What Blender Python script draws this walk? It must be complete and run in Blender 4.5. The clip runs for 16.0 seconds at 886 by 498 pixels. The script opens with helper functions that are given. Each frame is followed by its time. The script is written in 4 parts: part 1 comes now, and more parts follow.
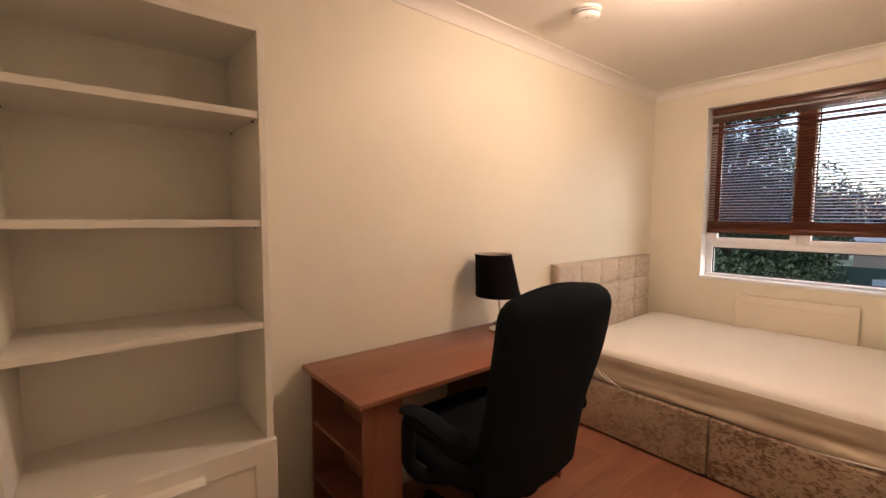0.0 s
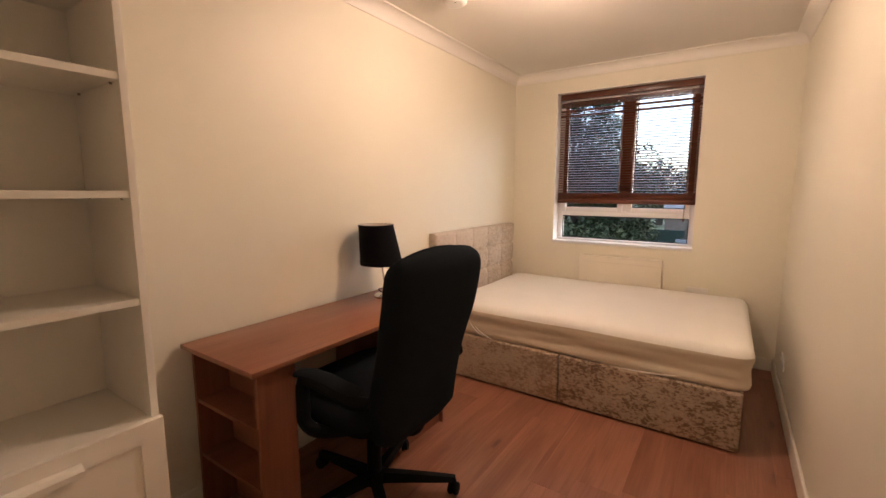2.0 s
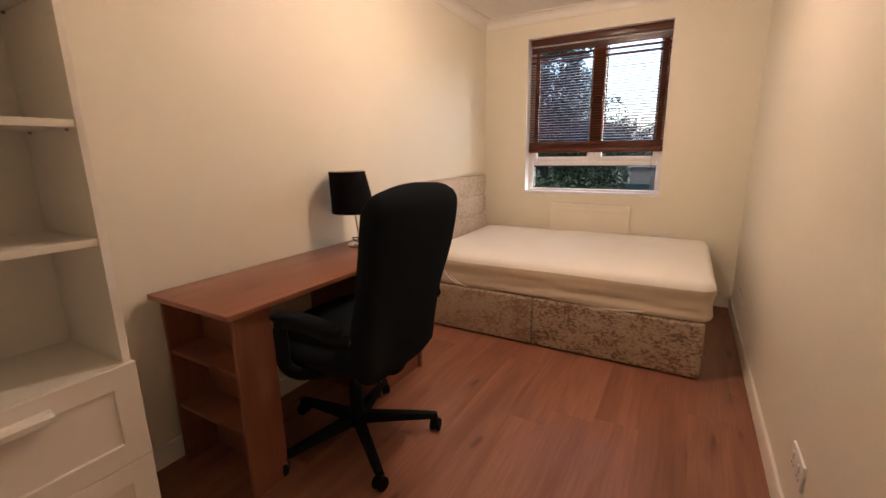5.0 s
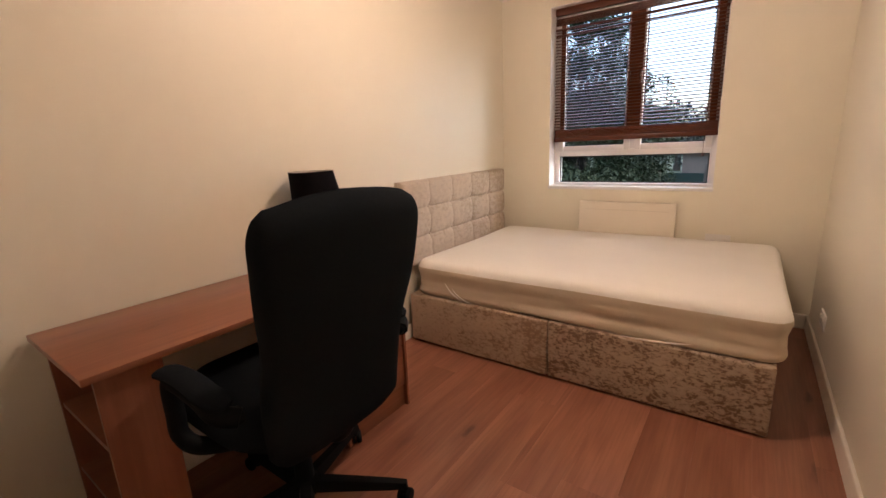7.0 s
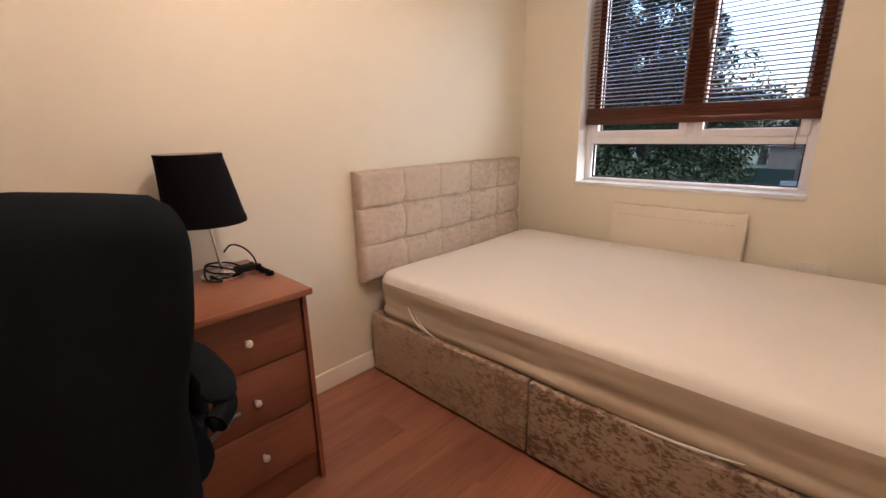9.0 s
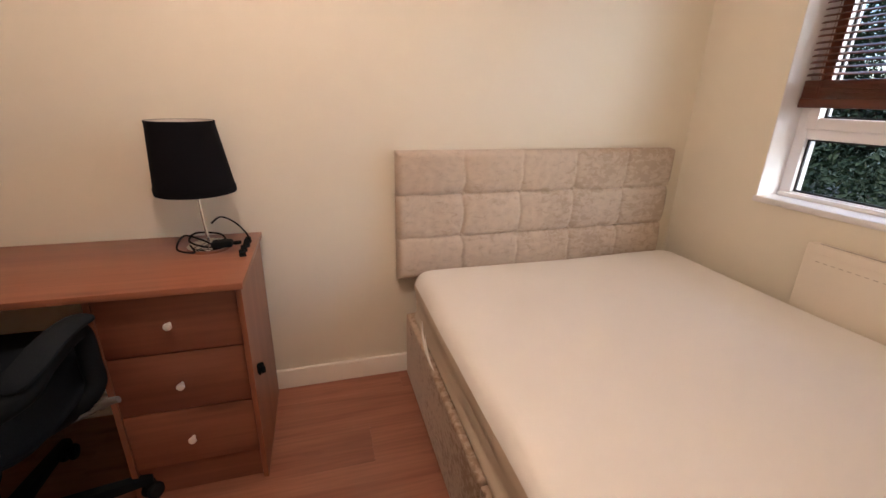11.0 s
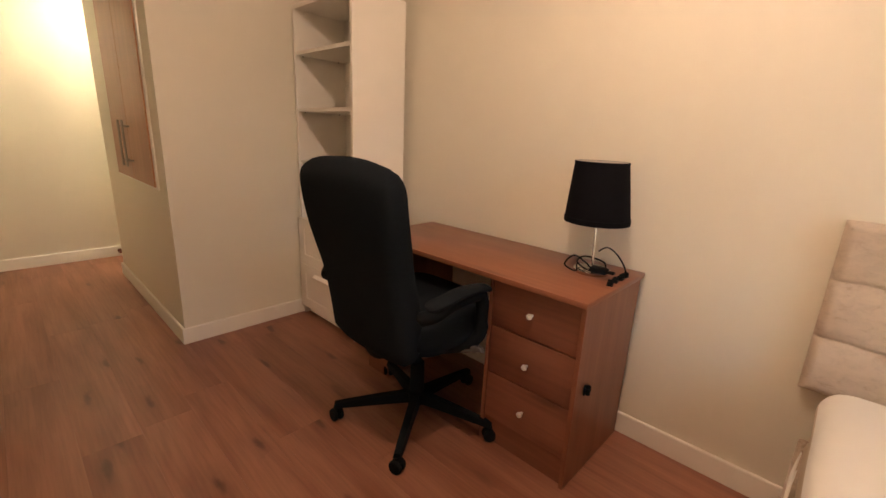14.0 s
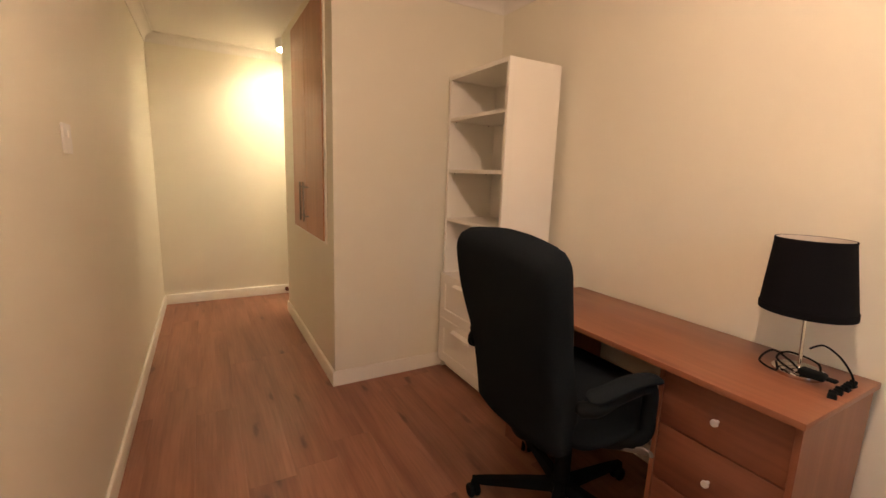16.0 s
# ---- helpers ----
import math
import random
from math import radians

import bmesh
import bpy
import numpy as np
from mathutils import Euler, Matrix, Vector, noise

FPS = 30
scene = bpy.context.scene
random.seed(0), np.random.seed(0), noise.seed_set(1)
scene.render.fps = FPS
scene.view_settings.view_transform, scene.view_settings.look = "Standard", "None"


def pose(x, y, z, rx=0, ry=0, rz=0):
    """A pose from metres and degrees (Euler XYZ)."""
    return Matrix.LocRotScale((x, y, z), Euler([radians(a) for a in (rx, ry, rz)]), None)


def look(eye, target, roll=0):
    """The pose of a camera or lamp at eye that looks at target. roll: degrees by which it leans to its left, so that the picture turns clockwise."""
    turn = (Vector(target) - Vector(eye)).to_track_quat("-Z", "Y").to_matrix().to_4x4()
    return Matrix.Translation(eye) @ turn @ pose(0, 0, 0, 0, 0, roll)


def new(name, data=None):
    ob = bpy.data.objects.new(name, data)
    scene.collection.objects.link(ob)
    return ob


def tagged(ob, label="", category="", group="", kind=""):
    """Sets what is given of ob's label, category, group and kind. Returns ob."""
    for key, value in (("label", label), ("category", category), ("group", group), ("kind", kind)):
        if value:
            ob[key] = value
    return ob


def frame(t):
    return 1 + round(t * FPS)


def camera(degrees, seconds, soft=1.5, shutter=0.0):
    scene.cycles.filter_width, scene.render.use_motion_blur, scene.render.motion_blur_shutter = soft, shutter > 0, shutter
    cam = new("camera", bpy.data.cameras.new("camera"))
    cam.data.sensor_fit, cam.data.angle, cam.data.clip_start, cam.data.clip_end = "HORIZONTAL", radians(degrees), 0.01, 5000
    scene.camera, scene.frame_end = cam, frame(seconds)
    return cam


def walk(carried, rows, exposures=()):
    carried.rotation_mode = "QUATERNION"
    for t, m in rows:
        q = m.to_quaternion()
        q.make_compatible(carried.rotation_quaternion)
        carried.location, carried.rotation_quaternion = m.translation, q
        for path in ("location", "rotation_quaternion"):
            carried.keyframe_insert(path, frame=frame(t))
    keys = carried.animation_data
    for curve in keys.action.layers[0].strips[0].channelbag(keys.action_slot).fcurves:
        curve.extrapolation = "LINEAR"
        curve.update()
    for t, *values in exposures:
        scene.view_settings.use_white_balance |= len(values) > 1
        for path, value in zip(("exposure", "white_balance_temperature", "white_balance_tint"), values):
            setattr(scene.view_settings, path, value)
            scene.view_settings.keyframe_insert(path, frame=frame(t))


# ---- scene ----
cam = camera(92.5, 16.0)
PATH = [
    (0, (1.714, 0.212, 1.349), (0.18, 1.485, 1.196), 0.3),
    (0.5, (1.717, 0.204, 1.341), (0.293, 1.593, 1.14), 0.2),
    (1, (1.727, 0.181, 1.335), (0.414, 1.675, 1.123), 0.1),
    (1.5, (1.768, 0.15, 1.344), (0.56, 1.728, 1.12), 0.3),
    (2, (1.789, 0.102, 1.336), (0.681, 1.745, 1.066), 0.1),
    (2.5, (1.79, 0.067, 1.314), (0.748, 1.742, 0.987), -0.7),
    (3, (1.795, 0.042, 1.304), (0.787, 1.728, 0.928), -1.1),
    (3.5, (1.792, 0.021, 1.294), (0.807, 1.714, 0.888), -0.9),
    (4, (1.784, 0.012, 1.279), (0.835, 1.718, 0.846), -1.3),
    (6.5, (1.749, 0.459, 1.199), (0.66, 2.079, 0.762), -1.7),
    (7, (1.751, 0.635, 1.228), (0.609, 2.209, 0.763), -2.6),
    (7.5, (1.709, 0.833, 1.204), (0.533, 2.373, 0.706), -0.9),
    (8, (1.695, 1.005, 1.204), (0.486, 2.517, 0.7), -2.1),
    (8.2, (1.692, 1.083, 1.194), (0.455, 2.575, 0.698), -2.1),
    (10.3, (1.698, 1.995, 1.227), (0.131, 3.058, 0.583), -0.6),
    (10.5, (1.698, 2.081, 1.232), (0.066, 3.041, 0.588), -0.4),
    (11, (1.714, 2.277, 1.232), (-0.094, 2.811, 0.563), 1.3),
    (11.5, (1.686, 2.437, 1.206), (-0.179, 2.718, 0.54), 0.6),
    (12, (1.651, 2.548, 1.204), (-0.239, 2.535, 0.55), -0.2),
    (12.5, (1.667, 2.604, 1.211), (-0.164, 2.122, 0.568), 1.3),
    (13, (1.684, 2.604, 1.212), (-0.004, 1.721, 0.602), 1.4),
    (13.5, (1.694, 2.604, 1.219), (0.162, 1.462, 0.631), 1.8),
    (14, (1.723, 2.561, 1.224), (0.322, 1.233, 0.7), 2.6),
    (14.5, (1.742, 2.516, 1.239), (0.477, 1.042, 0.764), 2.5),
    (15, (1.756, 2.478, 1.261), (0.613, 0.894, 0.829), 2.0),
    (15.5, (1.766, 2.455, 1.279), (0.709, 0.802, 0.89), 2.0),
    (16, (1.769, 2.43, 1.304), (0.8, 0.715, 0.958), 2.0),
]
walk(cam, [(t, look(eye, target, roll)) for t, eye, target, roll in PATH], exposures=[
    (0, 2.92, 6650, 10), (4, 2.88, 6550, 10), (7, 2.86, 6300, 10), (8.2, 2.84, 6150, 10), (10.3, 2.80, 6000, 10),
    (12.4, 2.79, 6000, 10), (13.0, 2.82, 6500, 10), (14.5, 2.92, 6950, 10), (16, 2.98, 7050, 10)])

# ---- world, lights ----
world = bpy.data.worlds.new("world")
scene.world = world
world.use_nodes = True
wn = world.node_tree
sky = wn.nodes.new("ShaderNodeTexSky")
sky.sky_type = "NISHITA"
sky.sun_disc = False
sky.sun_elevation = radians(42)
sky.sun_rotation = radians(60)
sky.air_density, sky.dust_density, sky.ozone_density = 1.0, 2.5, 2.0
wn.links.new(sky.outputs[0], wn.nodes["Background"].inputs[0])
wn.nodes["Background"].inputs[1].default_value = 0.10

sun = new("sun", bpy.data.lights.new("sun", "SUN"))
sun.data.energy, sun.data.angle, sun.data.color = 0.35, radians(20), (1.0, 0.93, 0.85)
sun.matrix_world = pose(0, 0, 20, 48, 0, -60)

BULB_STRENGTH = 88.0
HALL_STRENGTH = 22.0

# ---- materials ----


def material(name, color, rough=0.6, metal=0.0, vary=0.06, scale=6.0, bump=0.0, bump_scale=60.0, stretch=(1, 1, 1), coat=0.0, sheen=0.0, spec=0.5):
    m = bpy.data.materials.new(name)
    m.use_nodes = True
    t = m.node_tree
    b = t.nodes["Principled BSDF"]
    b.inputs["Roughness"].default_value = rough
    b.inputs["Metallic"].default_value = metal
    b.inputs["Coat Weight"].default_value = coat
    b.inputs["Sheen Weight"].default_value = sheen
    b.inputs["Specular IOR Level"].default_value = spec
    co = t.nodes.new("ShaderNodeTexCoord")
    mp = t.nodes.new("ShaderNodeMapping")
    mp.inputs["Scale"].default_value = stretch
    t.links.new(co.outputs["Object"], mp.inputs[0])
    n1 = t.nodes.new("ShaderNodeTexNoise")
    n1.inputs["Scale"].default_value, n1.inputs["Detail"].default_value = scale, 6
    t.links.new(mp.outputs[0], n1.inputs["Vector"])
    mix = t.nodes.new("ShaderNodeMix")
    mix.data_type = "RGBA"
    mix.inputs["A"].default_value = (*[c * (1 - vary) for c in color], 1)
    mix.inputs["B"].default_value = (*[min(1, c * (1 + vary)) for c in color], 1)
    t.links.new(n1.outputs["Fac"], mix.inputs["Factor"])
    t.links.new(mix.outputs["Result"], b.inputs["Base Color"])
    if bump:
        n2 = t.nodes.new("ShaderNodeTexNoise")
        n2.inputs["Scale"].default_value, n2.inputs["Detail"].default_value = bump_scale, 4
        t.links.new(mp.outputs[0], n2.inputs["Vector"])
        bn = t.nodes.new("ShaderNodeBump")
        bn.inputs["Strength"].default_value, bn.inputs["Distance"].default_value = bump, 0.002
        t.links.new(n2.outputs["Fac"], bn.inputs["Height"])
        t.links.new(bn.outputs[0], b.inputs["Normal"])
    return m


def ramp(t, fac, stops):
    r = t.nodes.new("ShaderNodeValToRGB")
    e = r.color_ramp.elements
    e[0].position, e[0].color = stops[0][0], (*stops[0][1], 1)
    e[1].position, e[1].color = stops[-1][0], (*stops[-1][1], 1)
    for p, c in stops[1:-1]:
        k = e.new(p)
        k.color = (*c, 1)
    t.links.new(fac, r.inputs[0])
    return r.outputs[0]


def wood(name, dark, light, along="Y", scale=1.0, rough=0.4, knots=0.0, world_space=False, knot_color=(0.05, 0.02, 0.01), grain=0.3, plane="XY"):
    """Long grain along one axis, a random shift for every piece, and optional knots."""
    m = bpy.data.materials.new(name)
    m.use_nodes = True
    t = m.node_tree
    b = t.nodes["Principled BSDF"]
    b.inputs["Roughness"].default_value = rough
    co = t.nodes.new("ShaderNodeTexCoord")
    if world_space:
        geo = t.nodes.new("ShaderNodeNewGeometry")
        src = geo.outputs["Position"]
    else:
        src = co.outputs["Object"]
    info = t.nodes.new("ShaderNodeObjectInfo")
    mul = t.nodes.new("ShaderNodeVectorMath")
    mul.operation = "SCALE"
    mul.inputs[0].default_value = (7.3, 11.7, 5.1)
    t.links.new(info.outputs["Random"], mul.inputs["Scale"])
    add = t.nodes.new("ShaderNodeVectorMath")
    t.links.new(src, add.inputs[0])
    t.links.new(mul.outputs[0], add.inputs[1])
    k = {"X": (0.12, 1, 1), "Y": (1, 0.12, 1), "Z": (1, 1, 0.12)}[along]

    def noise_at(s, detail, squeeze=1.0, distort=0.0):
        mp = t.nodes.new("ShaderNodeMapping")
        mp.inputs["Scale"].default_value = [1 if q == 1 else q * squeeze for q in k]
        t.links.new(add.outputs[0], mp.inputs[0])
        n = t.nodes.new("ShaderNodeTexNoise")
        n.inputs["Scale"].default_value, n.inputs["Detail"].default_value, n.inputs["Distortion"].default_value = s * scale, detail, distort
        t.links.new(mp.outputs[0], n.inputs["Vector"])
        return n.outputs["Fac"], mp.outputs[0]

    broad, _ = noise_at(9, 5, 1.0, 0.6)
    fine, _ = noise_at(90, 3, 0.35)
    mid = tuple((p + q) / 2 for p, q in zip(dark, light))
    base = ramp(t, broad, [(0.33, dark), (0.5, mid), (0.66, light)])
    mixer = t.nodes.new("ShaderNodeMix")
    mixer.data_type, mixer.blend_type = "RGBA", "MULTIPLY"
    mixer.inputs["Factor"].default_value = grain
    t.links.new(base, mixer.inputs["A"])
    t.links.new(ramp(t, fine, [(0.35, (0.62, 0.6, 0.58)), (0.6, (1, 1, 1))]), mixer.inputs["B"])
    out = mixer.outputs["Result"]
    if knots:
        warp, _ = noise_at(14, 3, 4.0)
        axes = t.nodes.new("ShaderNodeSeparateXYZ")
        t.links.new(add.outputs[0], axes.inputs[0])
        place = t.nodes.new("ShaderNodeCombineXYZ")
        if plane == "XY":
            t.links.new(axes.outputs["X"], place.inputs["X"])
            t.links.new(axes.outputs["Y"], place.inputs["Y"])
        elif plane == "ZY":
            t.links.new(axes.outputs["Z"], place.inputs["X"])
            t.links.new(axes.outputs["Y"], place.inputs["Y"])
        else:
            both_ways = t.nodes.new("ShaderNodeMath")
            t.links.new(axes.outputs["X"], both_ways.inputs[0])
            t.links.new(axes.outputs["Y"], both_ways.inputs[1])
            t.links.new(both_ways.outputs[0], place.inputs["X"])
            t.links.new(axes.outputs["Z"], place.inputs["Y"])
        thin = t.nodes.new("ShaderNodeVectorMath")
        thin.operation = "MULTIPLY"
        thin.inputs[1].default_value = (1, 0.26, 1)
        t.links.new(place.outputs[0], thin.inputs[0])
        off = t.nodes.new("ShaderNodeVectorMath")
        off.operation = "MULTIPLY_ADD"
        off.inputs[1].default_value = (0.05, 0.05, 0.05)
        t.links.new(warp, off.inputs[0])
        t.links.new(thin.outputs[0], off.inputs[2])
        cells = t.nodes.new("ShaderNodeTexVoronoi")
        cells.voronoi_dimensions = "2D"
        cells.inputs["Scale"].default_value = 5.2
        t.links.new(off.outputs[0], cells.inputs["Vector"])
        wide = 1.0
        core = ramp(t, cells.outputs["Distance"], [(0.0, (1, 1, 1)), (0.045 * wide, (0.8, 0.8, 0.8)), (0.09 * wide, (0.25, 0.25, 0.25)), (0.24 * wide, (0, 0, 0))])
        some = ramp(t, cells.outputs["Color"], [(0.36, (0, 0, 0)), (0.55, (knots, knots, knots))])
        both = t.nodes.new("ShaderNodeMath")
        both.operation = "MULTIPLY"
        t.links.new(core, both.inputs[0])
        t.links.new(some, both.inputs[1])
        m2 = t.nodes.new("ShaderNodeMix")
        m2.data_type = "RGBA"
        m2.inputs["B"].default_value = (*knot_color, 1)
        t.links.new(both.outputs[0], m2.inputs["Factor"])
        t.links.new(out, m2.inputs["A"])
        out = m2.outputs["Result"]
    # each piece a little lighter or darker
    hsv = t.nodes.new("ShaderNodeHueSaturation")
    mr = t.nodes.new("ShaderNodeMapRange")
    mr.inputs["To Min"].default_value, mr.inputs["To Max"].default_value = 0.93, 1.06
    t.links.new(info.outputs["Random"], mr.inputs["Value"])
    t.links.new(mr.outputs[0], hsv.inputs["Value"])
    t.links.new(out, hsv.inputs["Color"])
    t.links.new(hsv.outputs[0], b.inputs["Base Color"])
    bn = t.nodes.new("ShaderNodeBump")
    bn.inputs["Strength"].default_value, bn.inputs["Distance"].default_value = 0.12, 0.001
    t.links.new(fine, bn.inputs["Height"])
    t.links.new(bn.outputs[0], b.inputs["Normal"])
    return m


def velvet(name, light, dark, amount, scale, sheen=0.5, relief=0.35, gather=None, axis="X"):
    """Crushed velvet: clusters of small pressed flecks. gather: a stretch along the axis over which they grow dense."""
    m = bpy.data.materials.new(name)
    m.use_nodes = True
    t = m.node_tree
    b = t.nodes["Principled BSDF"]
    b.inputs["Roughness"].default_value = 0.6
    b.inputs["Sheen Weight"].default_value = sheen
    b.inputs["Sheen Roughness"].default_value = 0.35
    b.inputs["Sheen Tint"].default_value = (0.95, 0.9, 0.85, 1)
    geo = t.nodes.new("ShaderNodeNewGeometry")
    mp = t.nodes.new("ShaderNodeMapping")
    mp.inputs["Scale"].default_value = (0.62, 0.62, 1.0)
    mp.inputs["Rotation"].default_value = (0.1, 0.35, 0.1)
    t.links.new(geo.outputs["Position"], mp.inputs[0])

    def layer(s, detail, rough, distort=0.0):
        n = t.nodes.new("ShaderNodeTexNoise")
        n.inputs["Scale"].default_value, n.inputs["Detail"].default_value = s, detail
        n.inputs["Roughness"].default_value, n.inputs["Distortion"].default_value = rough, distort
        t.links.new(mp.outputs[0], n.inputs["Vector"])
        return n.outputs["Fac"]

    def blend(p, q, k):
        n = t.nodes.new("ShaderNodeMath")
        n.operation = "MULTIPLY_ADD"
        t.links.new(q, n.inputs[0])
        n.inputs[1].default_value = k
        t.links.new(p, n.inputs[2])
        return n.outputs[0]

    fleck = layer(scale, 5, 0.65, 0.5)
    both = blend(fleck, layer(scale * 0.16, 3, 0.5), 0.42)
    if gather is not None:
        sep = t.nodes.new("ShaderNodeSeparateXYZ")
        t.links.new(geo.outputs["Position"], sep.inputs[0])
        near = t.nodes.new("ShaderNodeMapRange")
        near.inputs["From Min"].default_value, near.inputs["From Max"].default_value = gather
        near.inputs["To Min"].default_value, near.inputs["To Max"].default_value = -0.10, 0.04
        t.links.new(sep.outputs[axis], near.inputs["Value"])
        both = blend(both, near.outputs[0], 1.0)
    lo = 0.80 - 0.07 * amount
    mid = tuple(p + (q - p) * 0.45 for p, q in zip(light, dark))
    pale = tuple(min(1, c * 1.1) for c in light)
    t.links.new(ramp(t, both, [(lo - 0.22, pale), (lo - 0.06, light), (lo + 0.01, mid), (lo + 0.06, dark)]), b.inputs["Base Color"])
    bn = t.nodes.new("ShaderNodeBump")
    bn.inputs["Strength"].default_value, bn.inputs["Distance"].default_value = relief, 0.004
    t.links.new(fleck, bn.inputs["Height"])
    t.links.new(bn.outputs[0], b.inputs["Normal"])
    return m


def emitter(name, color, strength):
    m = bpy.data.materials.new(name)
    m.use_nodes = True
    t = m.node_tree
    b = t.nodes["Principled BSDF"]
    b.inputs["Base Color"].default_value = (0.9, 0.9, 0.9, 1)
    b.inputs["Emission Color"].default_value = (*color, 1)
    b.inputs["Emission Strength"].default_value = strength
    return m


def glass(name):
    m = bpy.data.materials.new(name)
    m.use_nodes = True
    b = m.node_tree.nodes["Principled BSDF"]
    b.inputs["Base Color"].default_value = (0.97, 0.99, 0.98, 1)
    b.inputs["Roughness"].default_value = 0.0
    b.inputs["Transmission Weight"].default_value = 1.0
    b.inputs["IOR"].default_value = 1.1
    return m


M_WALL = material("wall_paint", (0.80, 0.757, 0.632), 0.5, vary=0.02, scale=2.2, bump=0.12, bump_scale=120)
M_CEIL = material("ceiling_paint", (0.82, 0.785, 0.72), 0.75, vary=0.02, scale=1.5, bump=0.08, bump_scale=90)
M_TRIM = material("trim_gloss", (0.86, 0.825, 0.74), 0.3, vary=0.02, scale=3)
M_WHITE = material("white_melamine", (0.87, 0.835, 0.755), 0.42, vary=0.025, scale=2.5, bump=0.03, bump_scale=150)
M_SHELF_EDGE = material("shelf_edge", (0.84, 0.805, 0.73), 0.4, vary=0.02)
M_UPVC = material("white_upvc", (0.80, 0.79, 0.80), 0.3, vary=0.02)
M_REVEAL = material("reveal_paint", (0.80, 0.79, 0.79), 0.5, vary=0.03)
M_GASKET = material("rubber_gasket", (0.02, 0.02, 0.022), 0.6)
M_GLASS = glass("window_glass")
M_FLOOR = wood("oak_laminate", (0.236, 0.092, 0.053), (0.360, 0.158, 0.097), "Y", 1.0, 0.38, knots=0.75, world_space=True, knot_color=(0.05, 0.018, 0.010), grain=0.4)
M_UNDER = material("floor_joint", (0.16, 0.07, 0.04), 0.8)
M_DESK = wood("desk_laminate", (0.215, 0.070, 0.036), (0.305, 0.118, 0.063), "Y", 0.8, 0.3, knots=0.6, knot_color=(0.13, 0.038, 0.015), grain=0.25)
# same laminate for drawer fronts and plinth, their shade darkened into the colours
M_DESK_SHADED = wood("desk_laminate_shaded", (0.178, 0.056, 0.030), (0.258, 0.096, 0.053), "Y", 0.8, 0.5, knots=0.7, knot_color=(0.08, 0.022, 0.010), grain=0.35, plane="ZY")
M_DESK_V = wood("desk_laminate_upright", (0.215, 0.070, 0.036), (0.305, 0.118, 0.063), "Z", 0.8, 0.36, knots=0.7, knot_color=(0.09, 0.026, 0.011), plane="HZ")
M_DOOR = wood("cupboard_veneer", (0.44, 0.195, 0.092), (0.52, 0.245, 0.125), "Z", 0.7, 0.38)
M_BLIND = wood("blind_wood", (0.080, 0.021, 0.010), (0.135, 0.039, 0.019), "X", 1.5, 0.28)
M_TAPE = material("blind_tape", (0.17, 0.062, 0.034), 0.9, vary=0.15, scale=40)
M_FABRIC = material("black_fabric", (0.0122, 0.0155, 0.0188), 1.0, vary=0.25, scale=260, bump=0.5, bump_scale=500, spec=0.04)
M_BLACK = material("black_plastic", (0.0085, 0.0108, 0.0122), 0.62, vary=0.1, scale=30, bump=0.1, bump_scale=300, spec=0.06)
M_SHADE = material("black_shade", (0.005, 0.005, 0.0068), 0.95, vary=0.2, scale=200, bump=0.3, bump_scale=400, spec=0.12)
M_LINING = material("shade_lining", (0.62, 0.56, 0.50), 0.7)
M_CHROME = material("chrome", (0.78, 0.77, 0.76), 0.12, metal=1.0, vary=0.02)
M_STEEL = material("brushed_steel", (0.36, 0.31, 0.27), 0.32, metal=1.0, vary=0.08, scale=60)
M_LEVER = material("grey_plastic", (0.16, 0.155, 0.15), 0.45, vary=0.06, scale=20)
M_KNOB = material("satin_knob", (0.82, 0.80, 0.77), 0.3, metal=0.35, vary=0.02)
M_SHEET = material("mattress_cover", (0.83, 0.81, 0.755), 0.85, vary=0.03, scale=5, bump=0.35, bump_scale=16)
M_BORDER = material("mattress_border", (0.63, 0.545, 0.42), 0.85, vary=0.05, scale=6, bump=0.4, bump_scale=14, stretch=(0.4, 1, 2.0))
M_VELVET = velvet("crushed_velvet", (0.43, 0.335, 0.245), (0.17, 0.105, 0.063), 0.95, 70, 0.2)
M_VELVET_SOFT = velvet("crushed_velvet_pale", (0.44, 0.345, 0.255), (0.27, 0.185, 0.12), 0.70, 70, 0.2, 0.3, (0.1, 0.85))
M_VELVET_HEAD = velvet("crushed_velvet_head", (0.52, 0.435, 0.345), (0.43, 0.345, 0.26), 0.45, 42, 0.2, 0.25, (2.7, 3.6), "Y")
M_RAD = material("heater_enamel", (0.78, 0.72, 0.61), 0.35, vary=0.02)
M_SLOT = material("slot_enamel", (0.46, 0.40, 0.32), 0.5, vary=0.04)
M_PLASTIC = material("white_plastic", (0.80, 0.775, 0.73), 0.35, vary=0.02)
M_BULB = emitter("bulb_glow", (1.0, 0.704, 0.556), BULB_STRENGTH)
M_HALLBULB = emitter("hall_lamp_glow", (1.0, 0.83, 0.63), HALL_STRENGTH)
M_LEAF = material("leaf_green", (0.024, 0.035, 0.015), 0.75, vary=0.5, scale=1.2, spec=0.2)
# bluer green for distant crowns, the haze put into the leaf colour
M_LEAF_HAZE = material("leaf_far_haze", (0.026, 0.036, 0.030), 0.6, vary=0.5, scale=0.6)
M_BARK = material("bark", (0.06, 0.045, 0.035), 0.9, vary=0.3, scale=12, bump=0.6, bump_scale=30)
M_GRASS = material("grass", (0.03, 0.045, 0.02), 0.9, vary=0.4, scale=2, bump=0.5, bump_scale=40)
M_ASPHALT = material("asphalt", (0.05, 0.05, 0.055), 0.9, vary=0.2, scale=8, bump=0.4, bump_scale=120)
M_FENCE = material("green_fence", (0.022, 0.045, 0.036), 0.6, vary=0.15)
